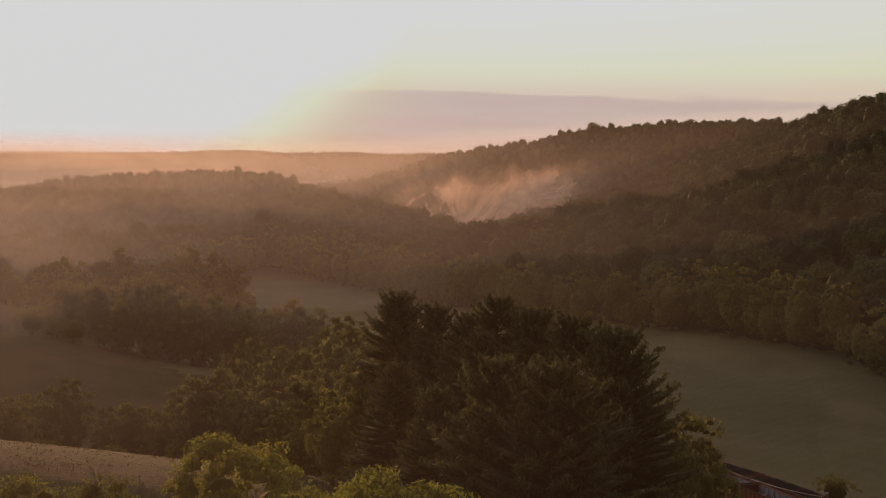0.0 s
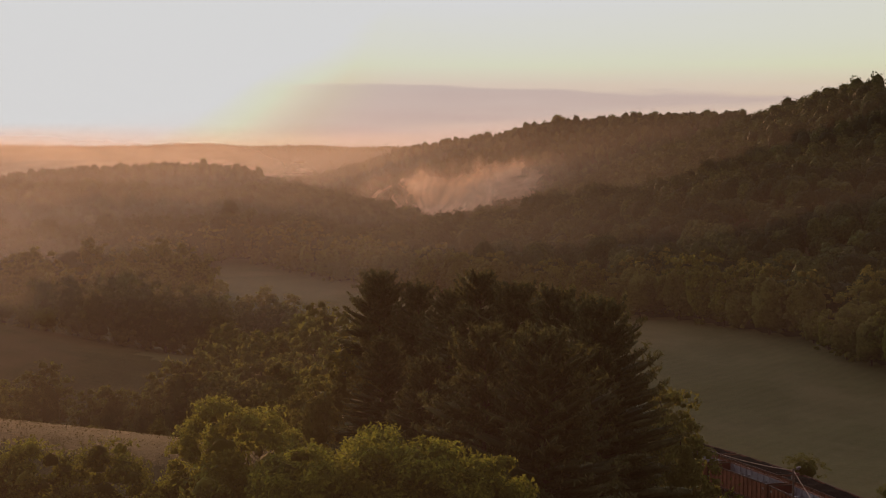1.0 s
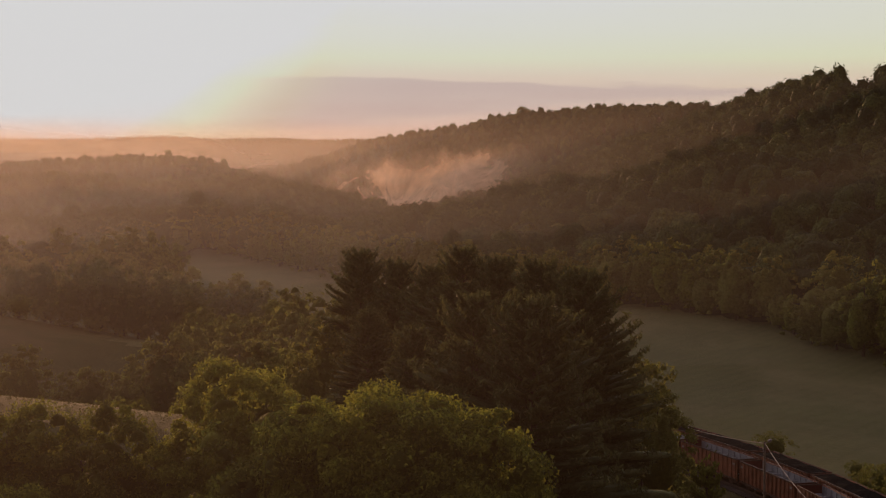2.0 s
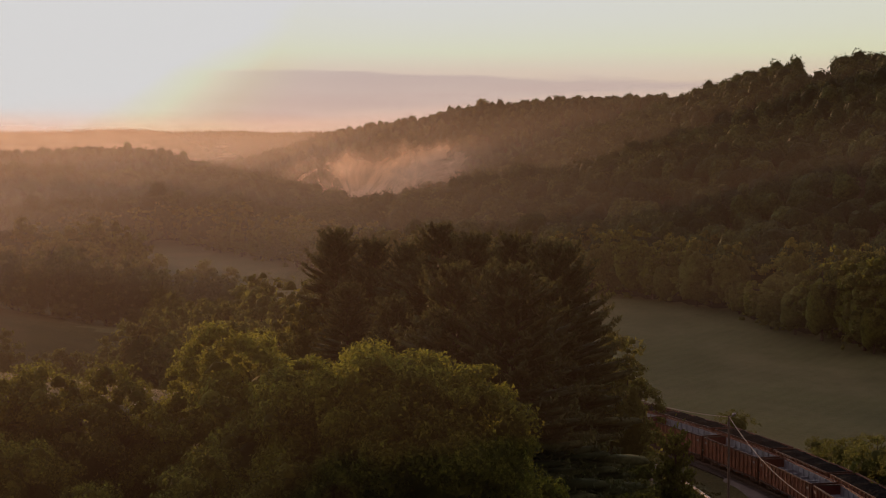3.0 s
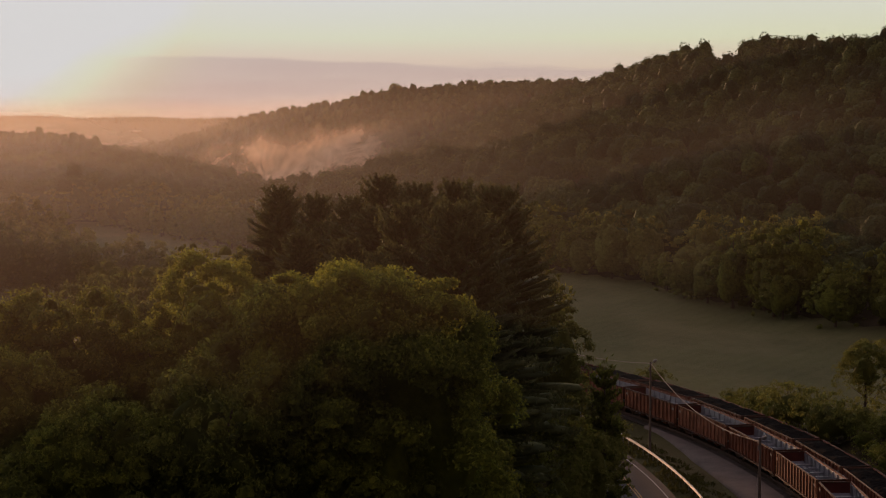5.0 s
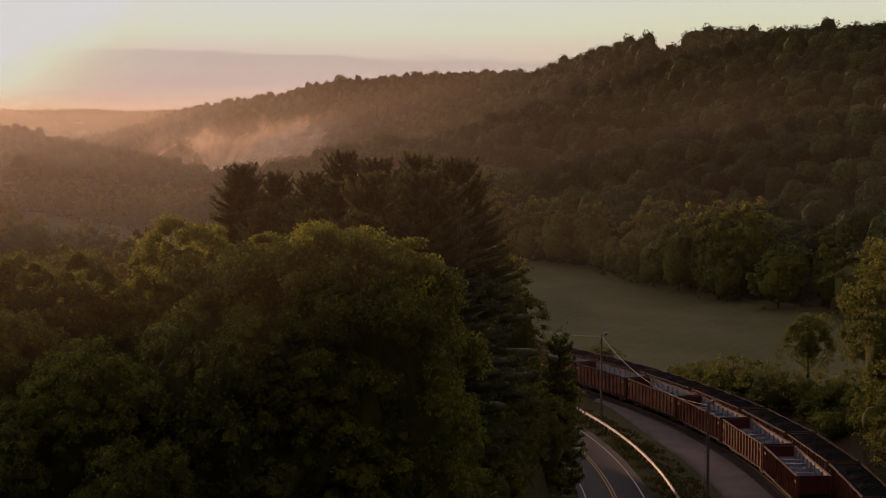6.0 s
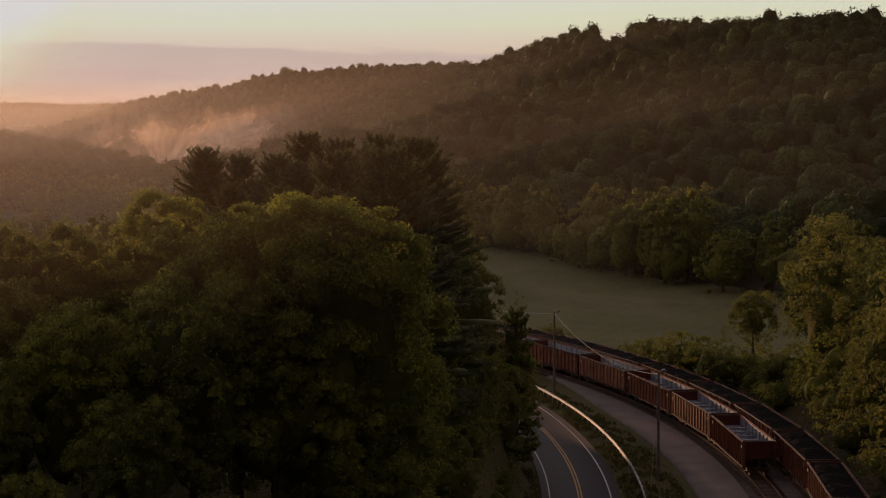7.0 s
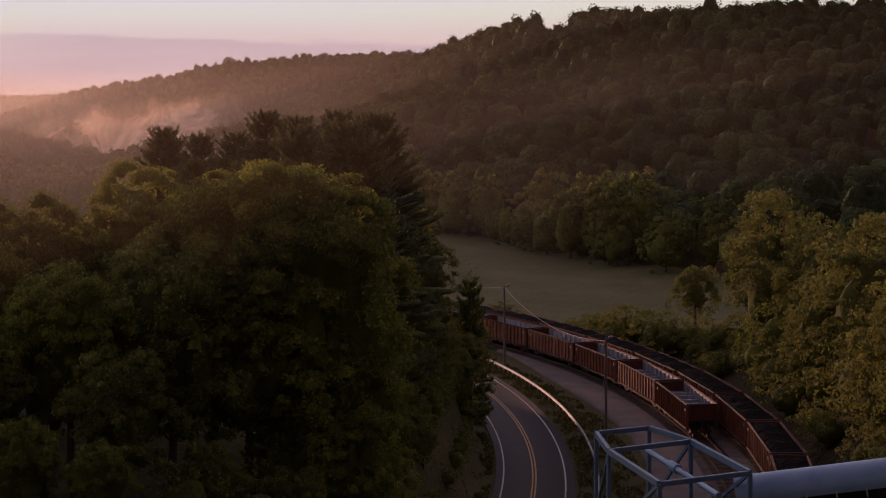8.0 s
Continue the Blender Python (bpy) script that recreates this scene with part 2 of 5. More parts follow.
def rod(bm, a, b, r0, r1=None, seg=8):
    """A round, tapered rod from a to b."""
    a, b = Vector(a), Vector(b)
    r1 = r0 if r1 is None else r1
    d = b - a
    m = Matrix.Translation((a + b) / 2) @ d.to_track_quat("Z", "Y").to_matrix().to_4x4()
    bmesh.ops.create_cone(bm, cap_ends=True, segments=seg, radius1=r0, radius2=r1, depth=d.length, matrix=m)


def rounded(bm, width=0.02, seg=1):
    bmesh.ops.bevel(bm, geom=list(bm.edges), offset=width, segments=seg, affect="EDGES", clamp_overlap=True)


# ---------------------------------------------------------------- the lie of the land
TRACK = (-120.0, 145.0)       # centre of the railway's curve
NEAR_R, FAR_R = 168.1, 172.25
ROAD = (-150.0, 150.0)        # centre of the road's curve
ROAD_R, ROAD_Z = 181.0, 0.6


def ridge(x, y, line):
    """Height of a ridge along a broken line of (x, y, height, half width)."""
    top = np.zeros_like(x)
    for (ax, ay, ah, aw), (bx, by, bh, bw) in zip(line, line[1:]):
        dx, dy = bx - ax, by - ay
        s = np.clip(((x - ax) * dx + (y - ay) * dy) / (dx * dx + dy * dy), 0, 1)
        d2 = (x - ax - s * dx) ** 2 + (y - ay - s * dy) ** 2
        wide = aw + s * (bw - aw)
        top = np.maximum(top, (ah + s * (bh - ah)) * np.exp(-d2 / (2 * wide * wide)))
    return top


def hump(x, y, cx, cy, sx, sy, h):
    return h * np.exp(-((x - cx) / sx) ** 2 / 2 - ((y - cy) / sy) ** 2 / 2)


def step(v, a, b):
    s = np.clip((v - a) / (b - a), 0, 1)
    return s * s * (3 - 2 * s)


MAIN_RIDGE = [(-220, 2150, 14, 120), (-97, 1947, 26, 120), (-55, 1899, 34, 120), (10, 1850, 52, 120), (53, 1799, 74, 120), (155, 1693, 93, 120),
              (219, 1605, 97, 125), (277, 1474, 97, 125), (309, 1365, 79, 130), (322, 1205, 89, 130), (330, 1130, 94, 130), (314, 909, 87, 125),
              (337, 793, 83, 125), (344, 735, 80, 125), (350, 635, 72, 120), (400, 450, 62, 110), (480, 250, 55, 110)]
SPUR = [(28, 1060, 0.5, 55), (66, 798, 6, 45), (118, 792, 22, 66), (166, 782, 26, 75), (183, 676, 33, 75), (240, 520, 30, 70), (300, 380, 28, 60)]
LEFT_HILL = [(-330, 1560, 38, 90), (-186, 1489, 45, 80), (-146, 1430, 28, 75), (-109, 1310, 24, 75), (-73, 1148, 21, 75), (-32, 1000, 10, 65), (-4, 900, 2, 55)]
LEFT_LOW = [(-420, 1080, 27, 110), (-288, 1061, 22, 110), (-172, 985, 20, 95), (-80, 890, 13, 70)]
CHANNEL = [(-30, 780, 3, 35), (2, 900, 13, 40), (22, 1080, 14, 50), (10, 1300, 8, 60), (-40, 1700, 6, 80)]
LEFT_FIELD = [(-240, 400, 30, 60), (-110, 318, 15.0, 44), (-84, 309, 11.2, 36), (-63.5, 313, 8.0, 33), (-48, 316, 5.0, 28)]
LEFT_FIELD_2 = [(-280, 500, 34, 40), (-112, 405, 11.5, 28), (-98, 408, 8.4, 26), (-85, 411, 4.0, 22)]


def land(x, y):
    """Height of the ground."""
    x, y = np.asarray(x, dtype=float), np.asarray(y, dtype=float)
    z = -4.0 - 0.010 * np.clip(y - 500, 0, 1000)
    z = z + np.maximum.reduce([0.94 * ridge(x, y, MAIN_RIDGE), *(ridge(x, y, l) for l in (SPUR, LEFT_HILL, LEFT_LOW))])
    z = z + hump(x, y, 292, 990, 22, 70, 6) + hump(x, y, -99, 1390, 13, 40, 7) + hump(x, y, -18, 1230, 12, 30, 3)
    z = z - ridge(x, y, CHANNEL)
    z = z + hump(x, y, -800, 2700, 480, 330, 76) + hump(x, y, -500, 4000, 1500, 300, 91)
    z = z + hump(x, y, -1020, 4000, 110, 200, 6) + hump(x, y, -520, 4000, 80, 200, 6) + hump(x, y, -250, 4000, 60, 200, 4) + hump(x, y, 10, 4000, 90, 200, 6)
    z = z + np.maximum.reduce([hump(x, y, -78, 122, 90, 52, 27), ridge(x, y, LEFT_FIELD), ridge(x, y, LEFT_FIELD_2), hump(x, y, -30, 40, 60, 70, 15)])
    z = z + hump(x, y, -60, -310, 620, 95, 130)          # unseen hill added behind the camera to block low sky light
    z = z + np.sin(x * 0.045 + 1.3) * np.cos(y * 0.038) * 0.5
    z = z - 6.0 * np.exp(-((x - 340.0 - (y - 1117) * 0.325) / 9.0) ** 2 / 2) * step(y, 900, 960) * (1 - step(y, 1200, 1300))
    # the shelf of the road and the railway
    r = np.hypot(x - TRACK[0], y - TRACK[1])
    shelf = step(r, 150, 158) * (1 - step(r, 175.5, 182)) * step(x, -60, -10)
    z = z * (1 - shelf) + shelf * -0.45
    q = np.hypot(x - ROAD[0], y - ROAD[1])
    bed = step(q, 172, 176) * (1 - step(q, 186.5, 190)) * step(x, -60, -10)
    z = z * (1 - bed) + bed * (ROAD_Z - 0.12)
    return z


def land_at(x, y):
    return float(land(np.array([x]), np.array([y]))[0])


def spaced(lo, hi, n, fine, centre):
    """Even near the centre, wider away from it."""
    u = np.linspace(math.asinh((lo - centre) / fine), math.asinh((hi - centre) / fine), n)
    return centre + fine * np.sinh(u)


def in_woods(x, y):
    """Where the ground is covered by trees."""
    edge = np.interp(y, [180, 300, 335, 350, 400, 450, 490, 557, 667, 765], [150, 112, 102, 98, 88, 68, 36, -8, -42, -80])
    left_edge = np.interp(y, [150, 430, 470, 500, 560, 620, 680, 765], [-900, -900, -118, -66, -72, -98, -100, -80])
    field = (y < 765) & (x < edge) & (x > left_edge)
    gap = (np.abs(x + 232 - (y - 1030) * 0.25) < 80) & (np.abs(y - 1035) < 14)
    cut = (np.abs(x - 340.0 - (y - 1117) * 0.325) < 11.5) & (y > 880) & (y < 1330)
    return (y > 150) & ~field & ~gap & ~cut


def build_ground():
    xs, ys = spaced(-2600, 2600, 190, 45, 20), spaced(-700, 4900, 270, 60, 150)
    gx, gy = np.meshgrid(xs, ys)
    gz = land(gx, gy)
    nx, ny = len(xs), len(ys)
    verts = np.stack([gx.ravel(), gy.ravel(), gz.ravel()], 1)
    i = (np.arange(ny - 1)[:, None] * nx + np.arange(nx - 1)[None, :]).ravel()
    faces = np.stack([i, i + 1, i + nx + 1, i + nx], 1)
    cx, cy = verts[faces, 0].mean(1), verts[faces, 1].mean(1)
    slots = np.zeros(len(faces), dtype=int)
    deep = in_woods(cx, cy)
    for a in np.arange(0, 6.3, 0.7):
        deep &= in_woods(cx + 9 * np.cos(a), cy + 9 * np.sin(a))
    # the dark forest floor also covers the added hill behind the camera
    slots[deep | (cy < -110)] = 2
    slots[(np.hypot(cx - TRACK[0], cy - TRACK[1]) > 176) & (cx > 40) & (cx < 50 + np.interp(cy, [45, 110, 150, 170, 185], [44, 36, 24, 16, 8])) & (cy > -20) & (cy < 185)] = 2
    # left slope keeps the darker grass: its shade is put into the colour
    hay = (cy > 186) & (cx > -110) & ~deep & (np.hypot(cx - TRACK[0], cy - TRACK[1]) > 182) & (cy < 900) & ~((cx < -30 - (cy - 262) * 0.4) & (cy < 470))
    slots[hay] = 1
    ob = part("ground", mesh_of("ground", verts, faces, [GRASS, HAY, FLOOR], True, slots))
    tagged(ob, "grassy valley floor and hills with mown hay fields", "ground", kind="structure")


build_ground()


def arc_strip(name, centre, r0, r1, a0, a1, z, mat, n=90, zs=None, label="", thick=0.0):
    """A flat strip round a centre between two radii; angles in degrees."""
    a = np.radians(np.linspace(a0, a1, n))
    verts, faces = [], []
    for k, t in enumerate(a):
        for r in (r0, r1):
            verts.append((centre[0] + r * math.cos(t), centre[1] + r * math.sin(t), z))
    base = len(verts)
    faces = [(2 * k, 2 * k + 1, 2 * k + 3, 2 * k + 2) for k in range(n - 1)]
    if thick:
        for v in verts[:base]:
            verts.append((v[0], v[1], v[2] - thick))
        for k in range(n - 1):
            faces += [(2 * k + 2, 2 * k, base + 2 * k, base + 2 * k + 2), (2 * k + 1, 2 * k + 3, base + 2 * k + 3, base + 2 * k + 1)]
    return part(name, mesh_of(name, verts, faces, mat), label=label)


road = tagged(arc_strip("road", ROAD, ROAD_R - 3.4, ROAD_R + 3.5, -75, 50, ROAD_Z, ASPHALT, 160, thick=0.4), "two-lane grey asphalt road curving round the wooded bend", "road", kind="structure")
for off, mat, what in ((-2.7, WHITE_PAINT, "white_edge_line"), (2.7, WHITE_PAINT, "white_edge_line"), (-0.14, YELLOW_PAINT, "yellow_centre_line"), (0.14, YELLOW_PAINT, "yellow_centre_line")):
    line = arc_strip(what, ROAD, ROAD_R + off - 0.065, ROAD_R + off + 0.065, -75, 50, ROAD_Z + 0.006, mat, 160)
    line.parent = road
tagged(arc_strip("ballast_bed", TRACK, NEAR_R - 2.3, FAR_R + 2.6, -48, 45, -0.25, BALLAST, 120, thick=0.5), "dark crushed-stone ballast under two tracks", "track bed", kind="structure")


def build_apron():
    """The service lane: its outer edge follows the track, its inner edge cuts the bend."""
    verts, faces, n = [], [], 70
    for k in range(n):
        a = radians(-34 + 46 * k / (n - 1))
        y = TRACK[1] + NEAR_R * math.sin(a)
        inner = NEAR_R + float(np.interp(y, [60, 135, 145, 158, 168, 176, 190], [-6.4, -6.4, -6.2, -5.5, -4.0, -2.7, -2.5]))
        for r, z in ((inner, -0.12), (NEAR_R - 2.2, -0.12), (inner - 0.25, -0.5)):
            verts.append((TRACK[0] + r * math.cos(a), TRACK[1] + r * math.sin(a), z))
    for k in range(n - 1):
        i = 3 * k
        faces += [(i, i + 1, i + 4, i + 3), (i + 2, i, i + 3, i + 5)]
    tagged(part("pavement", mesh_of("pavement", verts, faces, CONCRETE)), "pale gravel service lane beside the railway", "pavement", kind="structure")


build_apron()

# ---------------------------------------------------------------- trees


def rand_unit(rng, n):
    v = rng.normal(size=(n, 3))
    return v / np.linalg.norm(v, axis=1, keepdims=True)


def leaves(rng, points, normals, size, long=1.5, droop=0.0, spread=0.8, curl=0.25):
    """Three-cornered leaves or sprays at the points, facing about along the normals."""
    n = len(points)
    nr = normals + rng.normal(size=(n, 3)) * spread
    nr /= np.linalg.norm(nr, axis=1, keepdims=True) + 1e-9
    t = np.cross(nr, rand_unit(rng, n))
    t[:, 2] -= droop
    t /= np.linalg.norm(t, axis=1, keepdims=True) + 1e-9
    b = np.cross(nr, t)
    s = (size * rng.uniform(0.6, 1.4, n))[:, None]
    lean = rng.uniform(-0.3, 0.3, (n, 1))
    v = np.stack([points - t * s * long * 0.5 + b * s * lean, points + b * s * 0.62 + t * s * 0.1, points + t * s * long * 0.5 - b * s * 0.3 - nr * s * curl], 1)
    return v.reshape(-1, 3), np.arange(3 * n).reshape(n, 3)


def ball_arrays(cx, cy, cz, r, rz, rng, seg=6, fine=False):
    """A rough lump of dense foliage inside a crown."""
    rows = [(-0.85, 0.45), (-0.25, 0.97), (0.42, 0.88), (0.86, 0.42)] if fine else [(-0.75, 0.55), (-0.1, 1.0), (0.65, 0.68)]
    v = []
    for i, (h, k) in enumerate(rows):
        for j in range(seg):
            a = 2 * math.pi * (j + 0.5 * (i % 2)) / seg
            q = r * k * rng.uniform(0.82, 1.12)
            v.append((cx + q * math.cos(a), cy + q * math.sin(a), cz + rz * (h + rng.uniform(-0.1, 0.1))))
    f = []
    for i in range(len(rows) - 1):
        for j in range(seg):
            p, q, r2, s2 = i * seg + j, i * seg + (j + 1) % seg, (i + 1) * seg + (j + 1) % seg, (i + 1) * seg + j
            f += [(p, q, r2), (p, r2, s2)]
    last = (len(rows) - 1) * seg
    f += [(last, last + j, last + j + 1) for j in range(1, seg - 1)]
    return np.array(v), np.array(f)


def join_arrays(pieces):
    vs, fs, k = [], [], 0
    for v, f in pieces:
        vs.append(v)
        fs.append(f + k)
        k += len(v)
    return np.concatenate(vs), np.concatenate(fs)


def trunk_mesh(name, rng, height, radius, lobe_list, limbs=14, lean=0.3):
    """A tapered trunk with limbs that run out into the crown."""
    bm = bmesh.new()
    pts = [Vector((0, 0, -0.6))]
    steps = 6
    for k in range(1, steps + 1):
        pts.append(Vector((rng.normal() * lean * k / steps, rng.normal() * lean * k / steps, height * 0.86 * k / steps)))
    for k in range(steps):
        rod(bm, pts[k], pts[k + 1], radius * (1 - 0.85 * k / steps) * (1.25 if k == 0 else 1), radius * (1 - 0.85 * (k + 1) / steps), 8)
    order = rng.permutation(len(lobe_list))[:limbs]
    for k in order:
        x, y, z, r, _ = lobe_list[k]
        f = min(0.9, max(0.12, (z - math.hypot(x, y) * 0.75) / (height * 0.86)))
        i = min(steps - 1, int(f * steps))
        foot = pts[i].lerp(pts[i + 1], f * steps - i)
        mid = foot.lerp(Vector((x, y, z)), 0.5) + Vector((0, 0, -0.05 * height * 0.3))
        rod(bm, foot, mid, radius * 0.34 * (1.1 - f), radius * 0.2 * (1.1 - f), 5)
        rod(bm, mid, (x, y, z), radius * 0.2 * (1.1 - f), radius * 0.05, 5)
    me = bpy.data.meshes.new(name)
    bm.to_mesh(me)
    bm.free()
    me.materials.append(BARK)
    return me


def tree_thing(name, meshes, m, label, category="tree", group=""):
    """One tree: an Empty at its foot with its trunk and its crown."""
    ob = new(name)
    ob.matrix_basis = m
    tagged(ob, label, category, group)
    for what, me in zip(("trunk", "crown"), meshes):
        part(what, me, parent=ob)
    return ob


def clumps_of(rng, n, reach, plump):
    """Centres and radii, in a crown of radius 1, of its boughs."""
    k = np.arange(n) + 0.5
    h = 1 - 1.75 * k / n
    a = k * 2.39996 + rng.normal(size=n) * 0.35
    flat = np.sqrt(np.maximum(0.0, 1 - h * h))
    u = np.stack([flat * np.cos(a), flat * np.sin(a), h], 1) + rng.normal(size=(n, 3)) * 0.12
    u /= np.linalg.norm(u, axis=1, keepdims=True)
    q = rng.uniform(0.7, 1.3, n) * plump / math.sqrt(n)
    c = u * (rng.uniform(*reach, n) - q)[:, None]
    return c, q


def star(u, c, q, least):
    """How far the clumps reach from the crown's heart along the ways u, and which way they face there."""
    reach, face = np.empty(len(u)), np.empty((len(u), 3))
    cc = (c * c).sum(1) - q * q
    for i in range(0, len(u), 8000):
        w = u[i:i + 8000]
        b = w @ c.T
        disc = b * b - cc[None, :]
        r = np.where(disc > 0, b + np.sqrt(np.maximum(disc, 0)), 0.0)
        k = r.argmax(1)
        far = r[np.arange(len(w)), k]
        ok = far > least
        reach[i:i + 8000] = np.where(ok, far, least)
        n = w * far[:, None] - c[k]
        n /= np.linalg.norm(n, axis=1, keepdims=True) + 1e-9
        face[i:i + 8000] = np.where(ok[:, None], n, w)
    return reach, face


def full(p):
    """Makes a round crown broad on top and below."""
    p = p.copy()
    p[:, 2] *= 1.15 - 0.17 * np.minimum(1.2, p[:, 2] ** 2)
    return p


def crown_skin(c, q, seg, rings, least, shrink, stretch, heart, under=0.46, rough=None):
    """The closed body of dense foliage."""
    e = np.linspace(-under * math.pi, 0.49 * math.pi, rings)
    a = (np.arange(seg)[None, :] + 0.5 * (np.arange(rings) % 2)[:, None]) * 2 * math.pi / seg
    u = np.stack([np.cos(e)[:, None] * np.cos(a), np.cos(e)[:, None] * np.sin(a), np.repeat(np.sin(e)[:, None], seg, 1)], 2).reshape(-1, 3)
    r, _ = star(u, c, q, least)
    g = r.reshape(rings, seg)
    g = 0.6 * g + 0.2 * np.roll(g, 1, 1) + 0.2 * np.roll(g, -1, 1)
    g[-1] = g[-2].mean() * 0.98
    g[1:-1] = 0.6 * g[1:-1] + 0.2 * g[:-2] + 0.2 * g[2:]
    r = g.ravel()
    if rough is not None:
        r = r * rough.uniform(0.90, 1.08, len(r))
    v = full(u * (r * shrink)[:, None]) * stretch + heart
    f = []
    for i in range(rings - 1):
        for j in range(seg):
            p, p2 = i * seg + j, i * seg + (j + 1) % seg
            s1, s2 = p + seg, p2 + seg
            f += [(p, p2, s2), (p, s2, s1)] if i % 2 else [(p, p2, s1), (p2, s2, s1)]
    last = (rings - 1) * seg
    f += [(last, last + j, last + j + 1) for j in range(1, seg - 1)]
    return v, np.array(f)


def domes(rng, p, reach):
    """The dense middles of tufts: small uneven domes."""
    a = 2 * math.pi * np.arange(6) / 6
    unit = np.concatenate([np.stack([np.cos(a), np.sin(a), np.full(6, -0.45)], 1), np.stack([0.78 * np.cos(a + 0.5), 0.78 * np.sin(a + 0.5), np.full(6, 0.35)], 1), [(0.0, 0.0, 0.8)]])
    tri = [(j, (j + 1) % 6, 6 + j) for j in range(6)] + [((j + 1) % 6, 6 + (j + 1) % 6, 6 + j) for j in range(6)] + [(6 + j, 6 + (j + 1) % 6, 12) for j in range(6)]
    v = unit[None] * (reach[:, None, None] * rng.uniform(0.72, 1.12, (len(p), 13, 1))) + p[:, None, :]
    return v.reshape(-1, 3), (np.array(tri)[None] + 13 * np.arange(len(p))[:, None, None]).reshape(-1, 3)


def tufts_on(rng, c, q, least, count, per, tuft, size, stretch, heart, deep=(0.88, 1.06), lift=0.75, spread=0.45, core=0.0, follow=0.5):
    """Tufts of leaves over a crown: each a small dome that faces out and up, with gaps between them."""
    u = rand_unit(rng, count)
    u[:, 2] = np.where((u[:, 2] < -0.2) & (rng.uniform(size=count) < 0.6), -u[:, 2], u[:, 2])
    r, face = star(u, c, q, least)
    p = full(u * (r * rng.uniform(*deep, count))[:, None]) * stretch + heart
    axis = face / stretch * stretch.mean()
    axis[:, 2] += lift
    axis /= np.linalg.norm(axis, axis=1, keepdims=True)
    reach = tuft * rng.uniform(0.55, 1.45, count)
    middle = domes(rng, p, reach * core) if core else None
    p, axis, reach = np.repeat(p, per, 0), np.repeat(axis, per, 0), np.repeat(reach, per)
    w = rand_unit(rng, count * per)
    d = (w * axis).sum(1)
    w = w - np.where(d < -0.1, 2 * d, 0.0)[:, None] * axis
    p = p + w * (reach * rng.uniform(0.7, 1.08, count * per))[:, None] * (1.0, 1.0, 0.75)
    spray = leaves(rng, p, w + axis * follow, size, 1.5, 0.25, spread)
    return join_arrays([middle, spray]) if core else spray


def crown_of(seed, height, width, base, n, count, per, tuft, size, seg, rings, least=0.42, shrink=0.84, reach=None, spread=0.45, under=0.46, deep=(0.88, 1.06), core=0.0, follow=0.5, rough=False):
    """A crown: a dense dark body of boughs with tufts of leaves all over it."""
    rng = np.random.default_rng(seed)
    c, q = clumps_of(rng, n, *((reach or (0.74, 1.08), 1.4) if n > 22 else (reach or (0.84, 1.06), 1.55)))
    tall = (height - base) * 0.5
    stretch, heart = np.array((width / 2, width / 2, tall)), np.array((0, 0, base + tall))
    v, f = join_arrays([crown_skin(c, q, seg, rings, least, shrink, stretch, heart, under, rng if rough else None), tufts_on(rng, c, q, least, count, per, tuft, size, stretch, heart, deep, spread=spread, core=core, follow=follow)])
    return v, f, [(*(c[k] * stretch + heart), 1.0, 1.0) for k in range(n)], rng


def broadleaf(seed, height, width, base, n, count, per, tuft, size, mat, seg=24, rings=15, limbs=10, least=0.40, shrink=0.80, reach=None, core=0.0):
    v, f, boughs, rng = crown_of(seed, height, width, base, n, count, per, tuft, size, seg, rings, least, shrink, reach, core=core)
    return trunk_mesh("trunk", rng, height, height * 0.016 + 0.06, boughs, limbs), mesh_of("crown", v, f, mat, True)


def bough_body(rng, a, r, z, up):
    """The dense middle of a bough: a long flat lump."""
    v, f = ball_arrays(0, 0, 0, 1.0, 1.0, rng, 6)
    along, side = r * (0.58 + 0.36 * v[:, 0]), r * 0.17 * v[:, 1]
    return np.stack([along * math.cos(a) - side * math.sin(a), along * math.sin(a) + side * math.cos(a), z + along * up * 0.9 + 0.055 * r * v[:, 2]], 1), f


